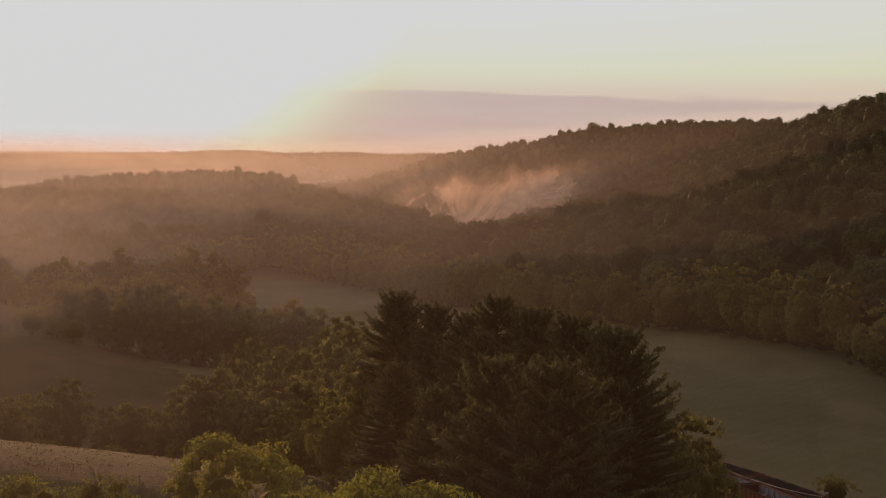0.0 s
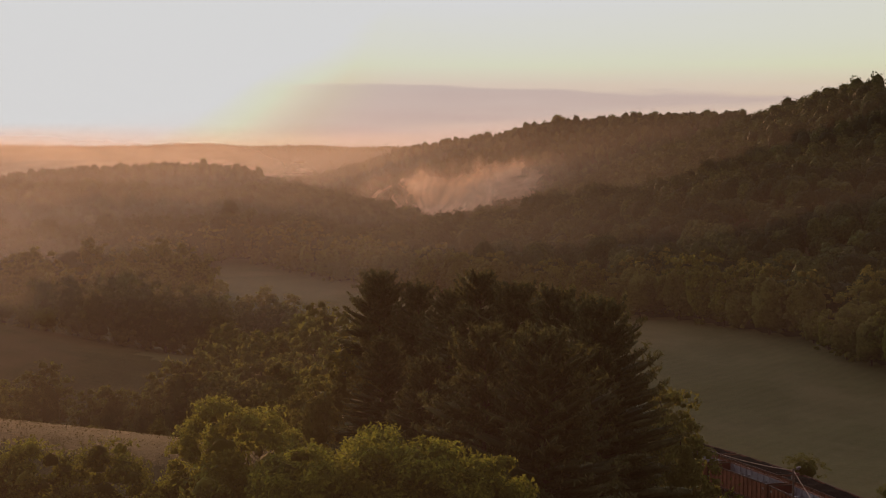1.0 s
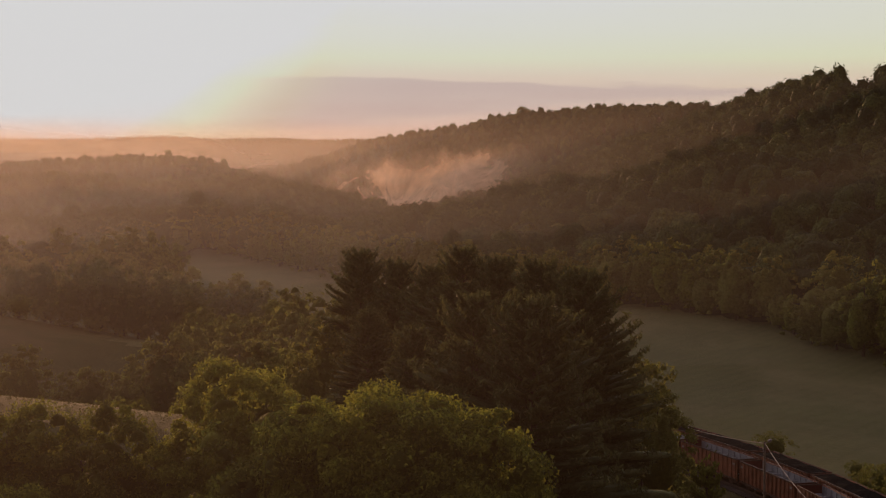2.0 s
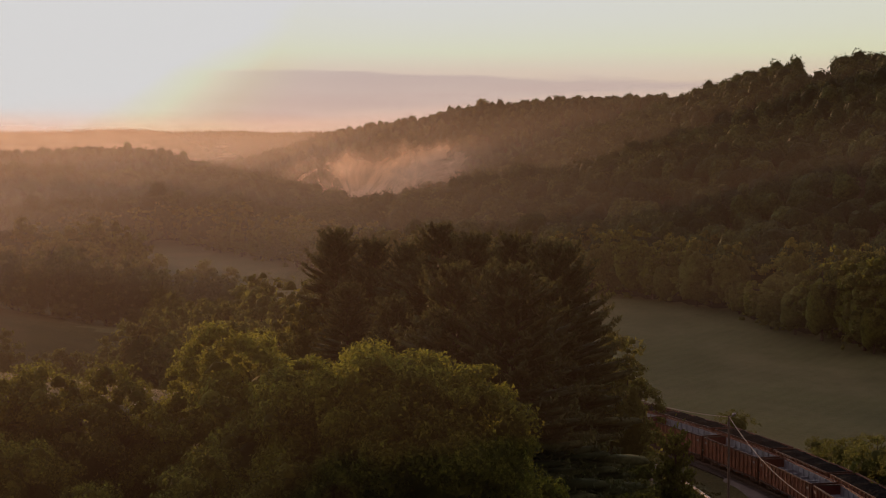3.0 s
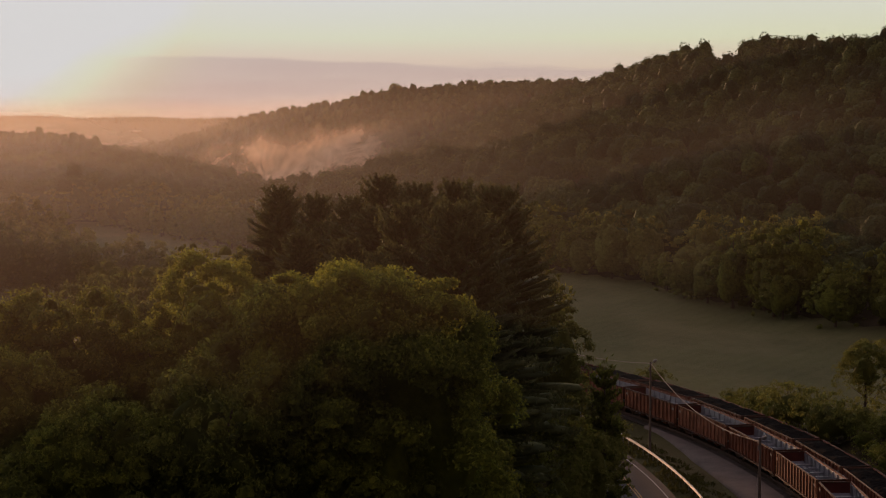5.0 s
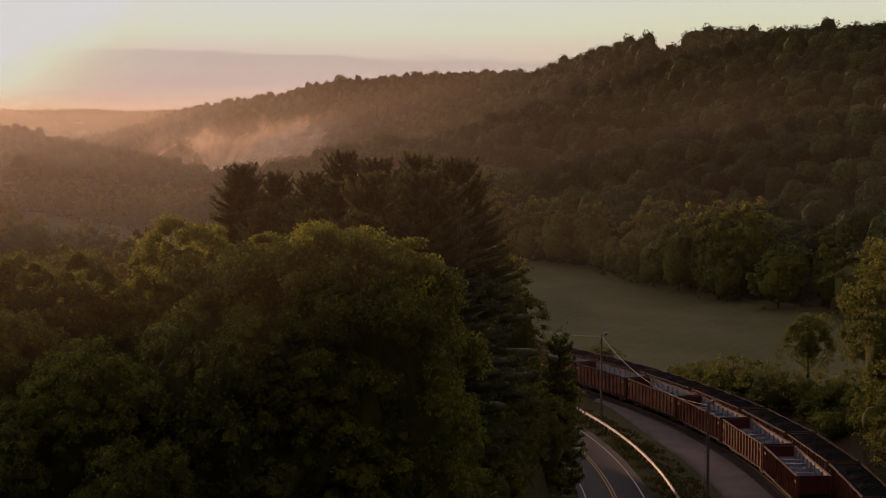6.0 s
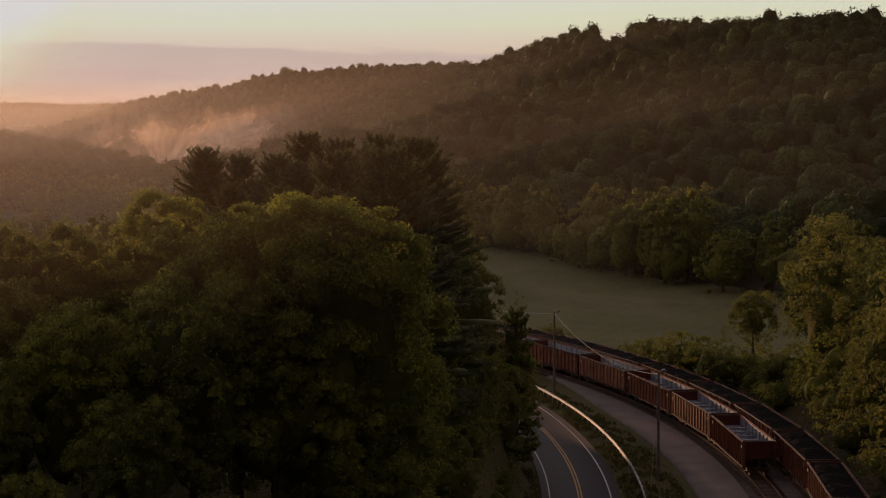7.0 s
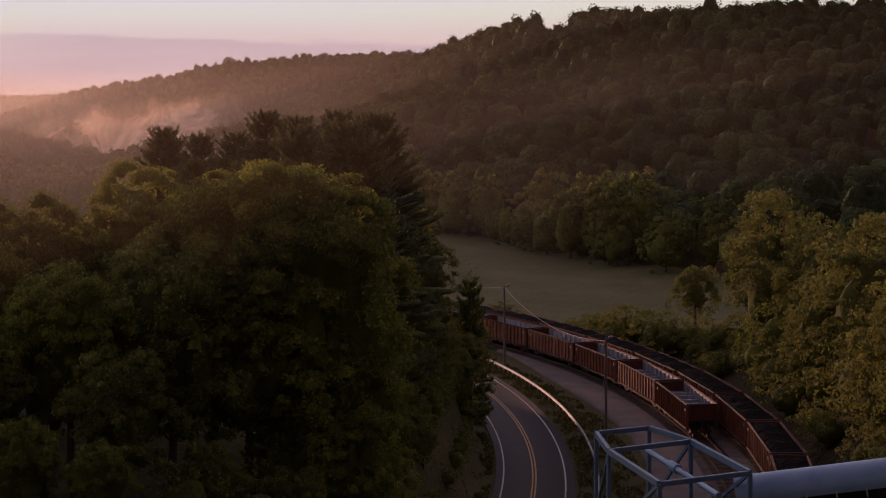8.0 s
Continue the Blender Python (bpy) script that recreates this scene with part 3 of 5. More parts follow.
def conifer(seed, height, width, base, mat, whorls=26, per=7, tufts=34, size=0.42):
    """A pine: level boughs in whorls that carry flat, upturned sprays of needles."""
    rng = np.random.default_rng(seed)
    bm = bmesh.new()
    rod(bm, (0, 0, -0.6), (0, 0, height * 0.5), height * 0.018, height * 0.012, 8)
    rod(bm, (0, 0, height * 0.5), (0, 0, height), height * 0.012, 0.03, 7)
    pts, nrm, lumps = [], [], []
    for k in range(whorls):
        h = (k + rng.uniform(-.45, .45)) / whorls
        z = base + (height - base) * h
        reach = width * 0.5 * (1 - h) ** 0.62 * (0.78 + 0.22 * min(1, h * 4)) + 0.6
        a0 = rng.uniform(0, 6.3)
        for j in range(per):
            a = a0 + 2 * math.pi * j / per + rng.normal() * 0.25
            r = reach * rng.uniform(0.62, 1.1)
            up = rng.uniform(-0.08, 0.20) + 0.85 * h * h
            tip = Vector((r * math.cos(a), r * math.sin(a), z + r * up))
            rod(bm, (0, 0, z), tip, 0.07 * (1 - h) + 0.02, 0.012, 4)
            n = int(tufts * (0.35 + r / (width * 0.5)))
            s = rng.uniform(0.22, 1.0, n) ** 0.7
            side = rng.normal(size=n) * 0.20 * r * (1.15 - s)
            p = np.stack([tip.x * s - math.sin(a) * side, tip.y * s + math.cos(a) * side, z + r * up * s ** 1.6 + np.abs(rng.normal(size=n)) * 0.16 - np.abs(side) * 0.12], 1)
            pts.append(p)
            nn = np.zeros((n, 3))
            nn[:, 2] = 1.0
            nn[:, 0], nn[:, 1] = -math.cos(a) * 0.25, -math.sin(a) * 0.25
            nrm.append(nn)
            lumps.append(bough_body(rng, a, r, z, up))
    top = rng.normal(size=(60, 3)) * (0.25, 0.25, 0.8) + (0, 0, height - 0.4)
    pts.append(top)
    nrm.append(rand_unit(rng, 60))
    p, nn = np.concatenate(pts), np.concatenate(nrm)
    v, f = join_arrays([leaves(rng, p, nn, size, 2.8, -0.6, 0.75, -0.2)] + lumps)
    me = bpy.data.meshes.new("trunk")
    bm.to_mesh(me)
    bm.free()
    me.materials.append(BARK)
    return me, mesh_of("crown", v, f, mat)


def place_tree(name, meshes, x, y, top, turn, label, group="", tall=1.0):
    """A tree whose tip reaches the height top."""
    z = land_at(x, y) - 0.2
    s = (top - z) / tall
    return tree_thing(name, meshes, pose(x, y, z, 0, 0, turn) @ Matrix.Diagonal((s, s, s, 1)), label, group=group)


# large pines above the road
pine_a = conifer(3, 26, 20.5, 1.0, NEEDLE, 38, 9, 80, 0.22)
pine_b = conifer(5, 24, 17.5, 1.5, NEEDLE, 34, 9, 74, 0.22)
PINES = [(-4.2, 154.9, 30.3, 0, 10), (-0.5, 149.0, 29.6, 1, 77), (2.4, 138.0, 29.9, 0, 160), (4.3, 127.9, 32.0, 1, 220), (7.0, 124.0, 31.4, 0, 33), (9.2, 112.6, 31.9, 1, 140),
         (11.4, 106.5, 31.6, 0, 20), (3.2, 96.0, 30.8, 1, 200), (6.6, 91.8, 31.0, 0, 300), (-0.4, 106.0, 27.8, 1, 255), (-3.5, 122.0, 27.6, 0, 95)]
for x, y, top, kind, turn in PINES:
    place_tree("pine_tree", (pine_a, pine_b)[kind], x, y, top, turn, "tall dark green white pine with layered feathery boughs", "pines above the road", (26, 24)[kind])

sapling = conifer(7, 14, 3.8, 1.0, LEAF, 24, 6, 40, 0.17)
place_tree("pine_sapling", sapling, 22.9, 119.0, 13.6, 40, "young slender pine on the bank above the road", "", 12)
# the broad-leaved trees in front
near_a = broadleaf(11, 20, 11.7, 1.0, 120, 620, 130, 0.80, 0.145, LEAF_YELLOW, 36, 24, 20, shrink=0.78, core=0.48, reach=(0.84, 1.05))
near_b = broadleaf(12, 19, 10.5, 2.0, 60, 320, 86, 0.84, 0.155, LEAF_YELLOW, 28, 18, 14, shrink=0.78, core=0.48, reach=(0.78, 1.07))
near_c = broadleaf(13, 17, 11.5, 1.0, 60, 320, 86, 0.84, 0.155, LEAF, 28, 18, 12, shrink=0.78, core=0.48, reach=(0.78, 1.07))
near_d = broadleaf(14, 19, 11.0, 2.0, 60, 420, 110, 0.74, 0.13, LEAF_LIGHT, 28, 18, 20, shrink=0.78, core=0.45, reach=(0.78, 1.07))
KINDS = ((near_a, 20), (near_b, 19), (near_c, 17), (near_d, 19))
NEARS = [(-9.7, 81.0, 28.9, 3, 0), (-3.4, 69.5, 29.8, 0, 30), (-0.3, 67.2, 29.5, 0, 205), (-1.2, 66.0, 20.0, 2, 70), (-6.4, 71.5, 28.0, 2, 130), (-14.0, 79.0, 26.0, 1, 40), (-18.2, 80.0, 27.2, 2, 200), (-21.5, 72.0, 25.4, 1, 250),
         (1.5, 62.0, 14.5, 1, 310), (-4.6, 65.5, 24.0, 1, 110), (-9.5, 64.0, 25.0, 2, 20), (-15.5, 63.0, 24.0, 1, 85), (-13.0, 56.0, 19.6, 2, 5), (-21.0, 60.0, 21.0, 2, 75)]
LOWER = [(3.2, 74.0, 20.0, 2, 95),
         (-26.0, 68.0, 23.0, 2, 150), (5.6, 80.0, 15.0, 2, 280), (10.8, 90.0, 12.5, 1, 30), (8.3, 84.0, 12.0, 2, 130), (-23.0, 82.0, 27.0, 1, 20), (-24.0, 54.0, 17.5, 2, 15), (-18.0, 52.0, 16.5, 2, 100), (-8.0, 56.0, 14.0, 2, 190), (-3.0, 57.0, 12.0, 2, 60), (-28.0, 60.0, 19.5, 2, 240), (-14.0, 50.0, 15.5, 2, 330)]
for x, y, top, kind, turn in NEARS + LOWER:
    me, tall = KINDS[kind]
    place_tree("broadleaf_tree", me, x, y, top, turn, "leafy broad crowned tree with yellow-green foliage above the road", "broadleaf trees above the road", tall)

# trees of the valley: beside the railway, and in belts between the meadows
mid_a = broadleaf(21, 16, 13.5, -2.5, 30, 180, 24, 0.9, 0.30, LEAF_PALE, 14, 9, shrink=0.66, core=0.4)
mid_b = broadleaf(22, 18, 11.5, -2.5, 30, 180, 24, 0.9, 0.30, LEAF_PALE, 14, 9, shrink=0.66, core=0.4)
mid_c = broadleaf(23, 9, 12, -1.0, 30, 150, 28, 0.72, 0.24, LEAF_PALE, 12, 8, shrink=0.6, reach=(0.6, 1.1))
slim = broadleaf(24, 15, 10.0, 3.0, 34, 380, 40, 0.62, 0.18, LEAF_PALE, 14, 9, 18, 0.25, 0.45, reach=(0.6, 1.1))
far_a = broadleaf(25, 16, 12.5, -3.5, 28, 110, 13, 1.05, 0.48, LEAF_PALE, 12, 8, 6, shrink=0.72, core=0.6, reach=(0.66, 1.1))
far_b = broadleaf(26, 18, 10.5, -3.5, 28, 110, 13, 1.05, 0.48, LEAF_PALE, 12, 8, 6, shrink=0.72, core=0.6, reach=(0.66, 1.1))
rail_a = broadleaf(27, 16, 13.0, -2.5, 44, 430, 44, 0.72, 0.20, LEAF_PALE, 16, 11, shrink=0.62, reach=(0.60, 1.12))
rail_b = broadleaf(28, 18, 11.5, -2.5, 44, 430, 44, 0.72, 0.20, LEAF_PALE, 16, 11, shrink=0.62, reach=(0.60, 1.12))
MIDS = ((mid_a, 16), (mid_b, 18), (mid_c, 9), (slim, 15), (far_a, 16), (far_b, 18), (rail_a, 16), (rail_b, 18))


def belt(rows, label, group):
    for k, (x, y, top, kind) in enumerate(rows):
        me, tall = MIDS[kind if y > 340 and x > 70 else kind + 4 if kind < 2 and (y > 180 or (y > 145 and x < 30)) else kind + 6 if kind < 2 and x > 40 else kind]
        place_tree("shade_tree" if kind != 2 else "bushy_tree", me, x, y, top, (k * 83) % 360, label, group, tall)


belt([(67.1, 170.6, 12.2, 3)], "slender tree with a bare trunk beside the railway", "trees beside the railway")
belt([(68.1, 147.0, 22.4, 0), (67.5, 135.2, 19.7, 1), (62.0, 111.5, 22.0, 0), (55.5, 92.0, 17.5, 0), (53.0, 86.0, 20.0, 1), (60.0, 119.0, 15.5, 1), (49.5, 76.0, 15.8, 0), (72.0, 126.0, 20.0, 0),
      (66.0, 104.0, 21.0, 1), (74.0, 158.0, 14.0, 0), (58.5, 100.0, 13.0, 2), (54.0, 66.0, 16.0, 1), (63.5, 84.0, 19.0, 0), (47.0, 66.0, 14.5, 0), (44.0, 59.0, 13.5, 1), (57.0, 58.0, 17.0, 0), (59.0, 76.0, 18.0, 1), (50.5, 57.0, 15.0, 1)],
     "tall leafy tree with yellow-green foliage beside the railway", "trees beside the railway")
belt([(56.5, 168.0, 7.6, 2), (56.0, 178.5, 5.2, 2), (57.5, 158.0, 7.6, 2), (59.0, 199.0, 1.4, 2), (62.0, 150.0, 6.8, 2), (58.5, 141.0, 4.6, 2), (58.0, 128.0, 5.0, 2), (52.5, 216.0, 2.4, 2), (56.5, 187.0, 2.6, 2), (57.0, 117.0, 5.5, 2)],
     "low bushy tree growing behind the railway", "bushes behind the railway")
belt([(-55.2, 207.8, 13.0, 0), (-46.5, 186.5, 11.6, 2), (-53.5, 228.8, 12.8, 0), (-61.0, 242.5, 9.3, 2), (-42.7, 210.7, 11.5, 0), (-39.0, 206.4, 13.6, 1), (-34.0, 202.2, 13.2, 0), (-28.8, 197.9, 19.0, 1),
      (-33.4, 212.4, 13.6, 0), (-23.7, 193.5, 16.2, 0), (-20.5, 188.9, 16.8, 1), (-29.6, 228.1, 15.4, 0), (-20.5, 209.0, 17.7, 0), (-14.3, 184.4, 19.4, 1), (-10.0, 172.0, 19.5, 0), (-17.5, 176.0, 16.5, 0), (-44.0, 179.0, 12.0, 2), (-36.0, 177.0, 12.5, 2), (-28.5, 174.0, 13.5, 0), (-50.0, 184.0, 11.0, 2), (-22.0, 168.0, 15.0, 0)],
     "leafy tree in the belt below the meadow", "tree belt below the meadow")
belt([(-7.4, 149.8, 23.8, 0), (-9.5, 139.7, 22.8, 1), (-13.5, 150.0, 18.5, 0), (-14.0, 134.0, 18.0, 0), (-6.0, 165.0, 21.0, 0), (20.1, 133.5, 23.4, 1), (20.4, 127.0, 21.4, 1), (18.6, 139.5, 22.0, 1), (20.2, 112.0, 12.6, 1), (17.5, 105.5, 13.0, 1),
      (16.0, 100.0, 12.5, 1), (13.5, 92.5, 11.0, 1), (22.0, 121.0, 14.0, 0), (10.5, 84.0, 10.0, 1), (24.5, 150.0, 14.0, 0), (22.0, 160.0, 15.0, 0), (15.0, 150.0, 20.0, 0)],
     "leafy green tree at the edge of the pines", "trees among the pines")
belt([(-81.8, 360.8, 18.7, 1), (-74.3, 352.2, 18.9, 1), (-88.8, 374.6, 13.5, 0), (-66.4, 358.9, 20.8, 1), (-57.9, 345.2, 18.3, 0), (-52.5, 341.0, 15.0, 0), (-67.7, 343.4, 16.0, 0), (-44.4, 352.2, 16.9, 1),
      (-46.7, 341.8, 16.2, 0), (-31.9, 348.5, 14.5, 0), (-36.1, 343.1, 14.4, 1), (-26.5, 342.0, 13.3, 0), (-62.0, 352.0, 17.0, 0), (-40.0, 336.0, 13.5, 0), (-20.0, 336.0, 12.0, 0)],
     "tall leafy tree in the belt beside the hay field", "tree belt beside the hay field")
belt([(-31.0, 268.2, 14.4, 0), (-25.4, 258.8, 15.9, 1), (-19.7, 254.2, 15.9, 0), (-15.2, 239.5, 17.5, 0), (-17.0, 299.5, 15.4, 0), (-20.7, 309.3, 13.4, 1), (-11.4, 229.7, 19.3, 0), (-108.7, 416.0, 14.5, 0), (-102.2, 407.4, 13.7, 1),
      (-114.0, 425.0, 16.9, 0), (-80.8, 513.7, 17.2, 0), (-86.0, 492.5, 16.4, 1), (-99.7, 510.4, 17.2, 0), (-24.0, 285.0, 12.0, 0), (-8.0, 215.0, 18.5, 0), (-5.0, 250.0, 15.0, 0), (-3.0, 200.0, 19.5, 0), (-92.0, 386.0, 6.5, 2)],
     "leafy tree standing between the hay fields", "trees between the fields")


belt([(-30.0 - 5.2 * k, 336.5 + 3.0 * (k % 3) + 0.28 * k, land_at(-30.0 - 5.2 * k, 337.0) + 4.0 + 1.5 * (k % 2), 2) for k in range(12)], "low bushy tree under the belt beside the hay field", "tree belt beside the hay field")


def woods_arrays(seed, points, kinds, grow=1.0):
    """Many trees in one mesh: crowns of clumps, each with its own size, turn and shade."""
    rng = np.random.default_rng(seed)
    vs, fs, ts, k = [], [], [], 0
    for x, y, z in points:
        v, f = kinds[rng.integers(len(kinds))]
        a, s = rng.uniform(0, 6.3), rng.uniform(0.58, 1.2) * grow
        ca, sa = math.cos(a) * s, math.sin(a) * s
        q = np.stack([v[:, 0] * ca - v[:, 1] * sa + x, v[:, 0] * sa + v[:, 1] * ca + y, v[:, 2] * (0.45 * grow + 0.55 * s) * rng.uniform(0.84, 1.10) + z], 1)
        vs.append(q)
        fs.append(f + k)
        ts.append(np.full(len(v), rng.uniform(0, 1) ** 1.8))
        k += len(v)
    return np.concatenate(vs), np.concatenate(fs), np.concatenate(ts)


def far_kind(seed, count, per, tuft, size, height, width, n, seg, rings, base=3.0, reach=(0.66, 1.16)):
    """A tree of the woods: a few uneven boughs with sprays of leaves over them."""
    v, f, _, _ = crown_of(seed, height, width, base, n, count, per, tuft, size, seg, rings, 0.48, 0.85, reach, 0.7, 0.40, (0.82, 0.98), follow=0.9, rough=True)
    return v, f


def scatter(seed, x0, x1, y0, y1, gap, keep):
    """Places on the ground, about a gap apart, where keep holds."""
    rng = np.random.default_rng(seed)
    gx, gy = np.meshgrid(np.arange(x0, x1, gap), np.arange(y0, y1, gap))
    gx = (gx + (np.arange(gx.shape[0]) % 2)[:, None] * gap / 2 + rng.uniform(-.38, .38, gx.shape) * gap).ravel()
    gy = (gy + rng.uniform(-.38, .38, gy.shape) * gap).ravel()
    ok = keep(gx, gy)
    gx, gy = gx[ok], gy[ok]
    return np.stack([gx, gy, land(gx, gy) - 0.4], 1)


def in_view(x, y, slack=0.0):
    """The wedge of country that the path overlooks."""
    return (x > -0.30 * y - 40 - slack) & (x < 0.56 * (y + 35) + 20 + slack)


LOOKOUTS = ((0.0, 0.0, 42.0), (-15.0, -35.0, 33.0))


def overlooked(x, y, slack=3.0):
    """Whether the tops of trees there can be seen over the hills from the near side of the valley."""
    seen = np.zeros(len(x), dtype=bool)
    top = land(x, y) + 20.0
    for ex, ey, ez in LOOKOUTS:
        clear = np.ones(len(x), dtype=bool)
        for s in np.linspace(0.2, 0.985, 60):
            px, py = ex + (x - ex) * s, ey + (y - ey) * s
            clear &= ez + (top - ez) * s > land(px, py) + np.where(in_woods(px, py), 11.5, 0.0) - slack
        seen |= clear
    return seen


SIZES = ((16.5, 13.5), (18.5, 12), (16, 14), (17.5, 12.5), (15.5, 15), (18, 13))
kinds_1 = [far_kind(31 + k, 34, 5, 0.7, 0.50, h, w, 20, 18, 10, 4.5) for k, (h, w) in enumerate(SIZES)]
kinds_2 = [far_kind(41 + k, 46, 3, 0.8, 0.70, h, w * 0.84, 11, 10, 6, 2.0) for k, (h, w) in enumerate(SIZES)]
kinds_3 = [far_kind(51 + k, 16, 3, 0.9, 1.1, h, w * 0.84, 7, 8, 5, 0.0) for k, (h, w) in enumerate(SIZES)]
kinds_4 = [far_kind(61 + k, 0, 1, 1.0, 0.5, h, w, 8, 7, 5) for k, (h, w) in enumerate(SIZES)]


def woods(name, seed, pts, kinds, label, grow=1.0, sink=0.0):
    pts = pts - (0.0, 0.0, sink)
    v, f, t = woods_arrays(seed, pts, kinds, grow)
    tagged(part(name, mesh_of(name, v, f, WOODS, True, tint=t)), label, "woods", kind="stuff")


# scrub behind the railway
def thicket():
    rng = np.random.default_rng(59)
    pts = scatter(58, 5, 96, 16, 185, 5.0, lambda x, y: (np.hypot(x - TRACK[0], y - TRACK[1]) > FAR_R + 5.5) & ((y > 60) | (np.hypot(x - TRACK[0], y - TRACK[1]) < FAR_R + 30)) & (x < 50 + np.interp(y, [45, 110, 150, 170, 185], [30, 34, 24, 15, 8])))
    for x, y, z in pts:
        tall = rng.uniform(3.0, 5.5) if y > 140 or np.hypot(x - TRACK[0], y - TRACK[1]) < FAR_R + 9 else rng.uniform(5.0, 9.5)
        me, unit = SHRUBS[rng.integers(3)]
        place_tree("shrub", me, x, y, z + tall, rng.uniform(0, 360), "leafy green shrub in the thicket behind the railway", "thicket behind the railway", unit)


SHRUBS = [(broadleaf(84, 7, 9.5, -1.5, 24, 80, 11, 0.7, 0.30, LEAF, 9, 6, 3, shrink=0.6), 7), (broadleaf(85, 8, 9.5, -1.5, 24, 80, 11, 0.7, 0.30, LEAF, 9, 6, 3, shrink=0.6), 8),
          (broadleaf(86, 6, 9.0, -1.5, 24, 80, 11, 0.7, 0.30, LEAF_PALE, 9, 6, 3, shrink=0.6), 6)]
thicket()


def bank_shrubs():
    """Shrubs on the bank between the trees and the road."""
    rng = np.random.default_rng(57)
    for k in range(36):
        y = 54 + 1.7 * k
        r = (170.4, 172.8, 174.6)[k % 3]
        x = ROAD[0] + math.sqrt(r * r - (y - ROAD[1]) ** 2)
        me, unit = SHRUBS[k % 2]
        place_tree("shrub", me, x, y, land_at(x, y) + rng.uniform(2.2, 4.4) - 0.5 * (k % 3), rng.uniform(0, 360), "dark green shrub on the bank above the road", "shrubs above the road", unit)


bank_shrubs()
# the front row along the hay field stands tree by tree
edge_a = broadleaf(81, 16, 15.0, -3.0, 50, 95, 8, 1.05, 0.55, LEAF, 14, 9, 4, core=0.75, reach=(0.6, 1.12))
edge_b = broadleaf(82, 18, 13.0, -3.0, 50, 95, 8, 1.05, 0.55, LEAF, 14, 9, 4, core=0.75, reach=(0.6, 1.12))
edge_c = broadleaf(83, 15, 14.0, -3.0, 50, 95, 8, 1.05, 0.55, LEAF_PALE, 14, 9, 4, core=0.75, reach=(0.6, 1.12))
edge_d = broadleaf(87, 17, 12.5, -3.0, 50, 95, 8, 1.05, 0.55, LEAF_PALE, 14, 9, 4, core=0.75, reach=(0.6, 1.12))


def by_field(x, y):
    """Within a tree or two of the open field."""
    near = np.zeros(len(x), dtype=bool)
    for a in np.arange(0, 6.3, 0.5):
        near |= ~in_woods(x + 15 * np.cos(a), y + 15 * np.sin(a))
    return near


def front_row():
    rng = np.random.default_rng(60)
    pts = scatter(60, -140, 200, 200, 800, 9.6, lambda x, y: in_woods(x, y) & in_view(x, y) & by_field(x, y))
    for x, y, z in pts:
        kind = (edge_a, edge_b, edge_c, edge_d, edge_c)[rng.integers(5)]
        s = rng.uniform(0.6, 1.2)
        tree_thing("woodland_tree", kind, pose(x, y, z, 0, 0, rng.uniform(0, 360)) @ Matrix.Diagonal((s, s, s * rng.uniform(0.9, 1.15), 1)),
                   "green broadleaf tree at the edge of the woods", group="trees along the field edge")
    return len(pts)


front_row()
belt([(107.5, 376.8, 18.6, 1), (116.0, 354.0, 18.0, 0), (123.4, 346.0, 19.6, 1), (92.3, 447.6, 15.5, 0), (102.5, 445.3, 16.9, 1), (78.3, 501.1, 15.7, 0)],
     "broad yellow-green tree standing out at the edge of the woods", "trees along the field edge")
belt([(152.3, 1680.6, 92.5, 3), (157.5, 1684.0, 90.5, 3)], "tall thin tree standing above the wooded ridge", "trees on the ridge")
near_pts = scatter(61, -320, 440, 150, 640, 10.6, lambda x, y: in_woods(x, y) & in_view(x, y) & ~((y > 200) & by_field(x, y)) & overlooked(x, y))
mid_pts = scatter(62, -520, 640, 640, 1200, 8.8, lambda x, y: in_woods(x, y) & in_view(x, y) & overlooked(x, y))
far_pts = scatter(63, -900, 900, 1200, 2150, 9.8, lambda x, y: in_woods(x, y) & in_view(x, y) & overlooked(x, y))
def on_crest(x, y):
    """Along the tops of the hills, where the ground is nearly level."""
    steep = np.hypot(land(x + 12, y) - land(x - 12, y), land(x, y + 12) - land(x, y - 12)) / 24
    return (land(x, y) > 42) & (steep < 0.11)


mid_crest = scatter(67, -520, 640, 560, 1200, 6.5, lambda x, y: on_crest(x, y) & in_woods(x, y) & in_view(x, y) & overlooked(x, y))
far_crest = scatter(68, -900, 900, 1200, 2150, 7.0, lambda x, y: on_crest(x, y) & in_woods(x, y) & in_view(x, y) & overlooked(x, y))
dist_pts = np.concatenate([scatter(64, -1500, 700, 2150, 4050, 30.0, lambda x, y: in_view(x, y, 60) & (land(x, y) > 22) & overlooked(x, y)),
                           scatter(65, -1500, 700, 2500, 2800, 15.0, lambda x, y: in_view(x, y, 60) & (land(x, y) > 40) & overlooked(x, y)),
                           scatter(66, -1500, 700, 3850, 4050, 17.0, lambda x, y: in_view(x, y, 60) & (land(x, y) > 60) & overlooked(x, y))])
woods("near_woods", 71, near_pts, kinds_1, "dense green broadleaf woods along the field edge and lower slope")
woods("hillside_woods", 72, np.concatenate([mid_pts, mid_crest - (0.0, 0.0, 2.5)]), kinds_2, "dense dark green woods covering the hillsides", 1.1)
woods("far_woods", 73, np.concatenate([far_pts, far_crest - (0.0, 0.0, 2.0)]), kinds_3, "hazy wooded ridge far down the valley", 0.9, 1.5)
woods("distant_woods", 74, dist_pts, kinds_4, "distant wooded ridges under the sunrise", 0.6, 5.0)

# ---------------------------------------------------------------- mist, and sheets for haze and glare


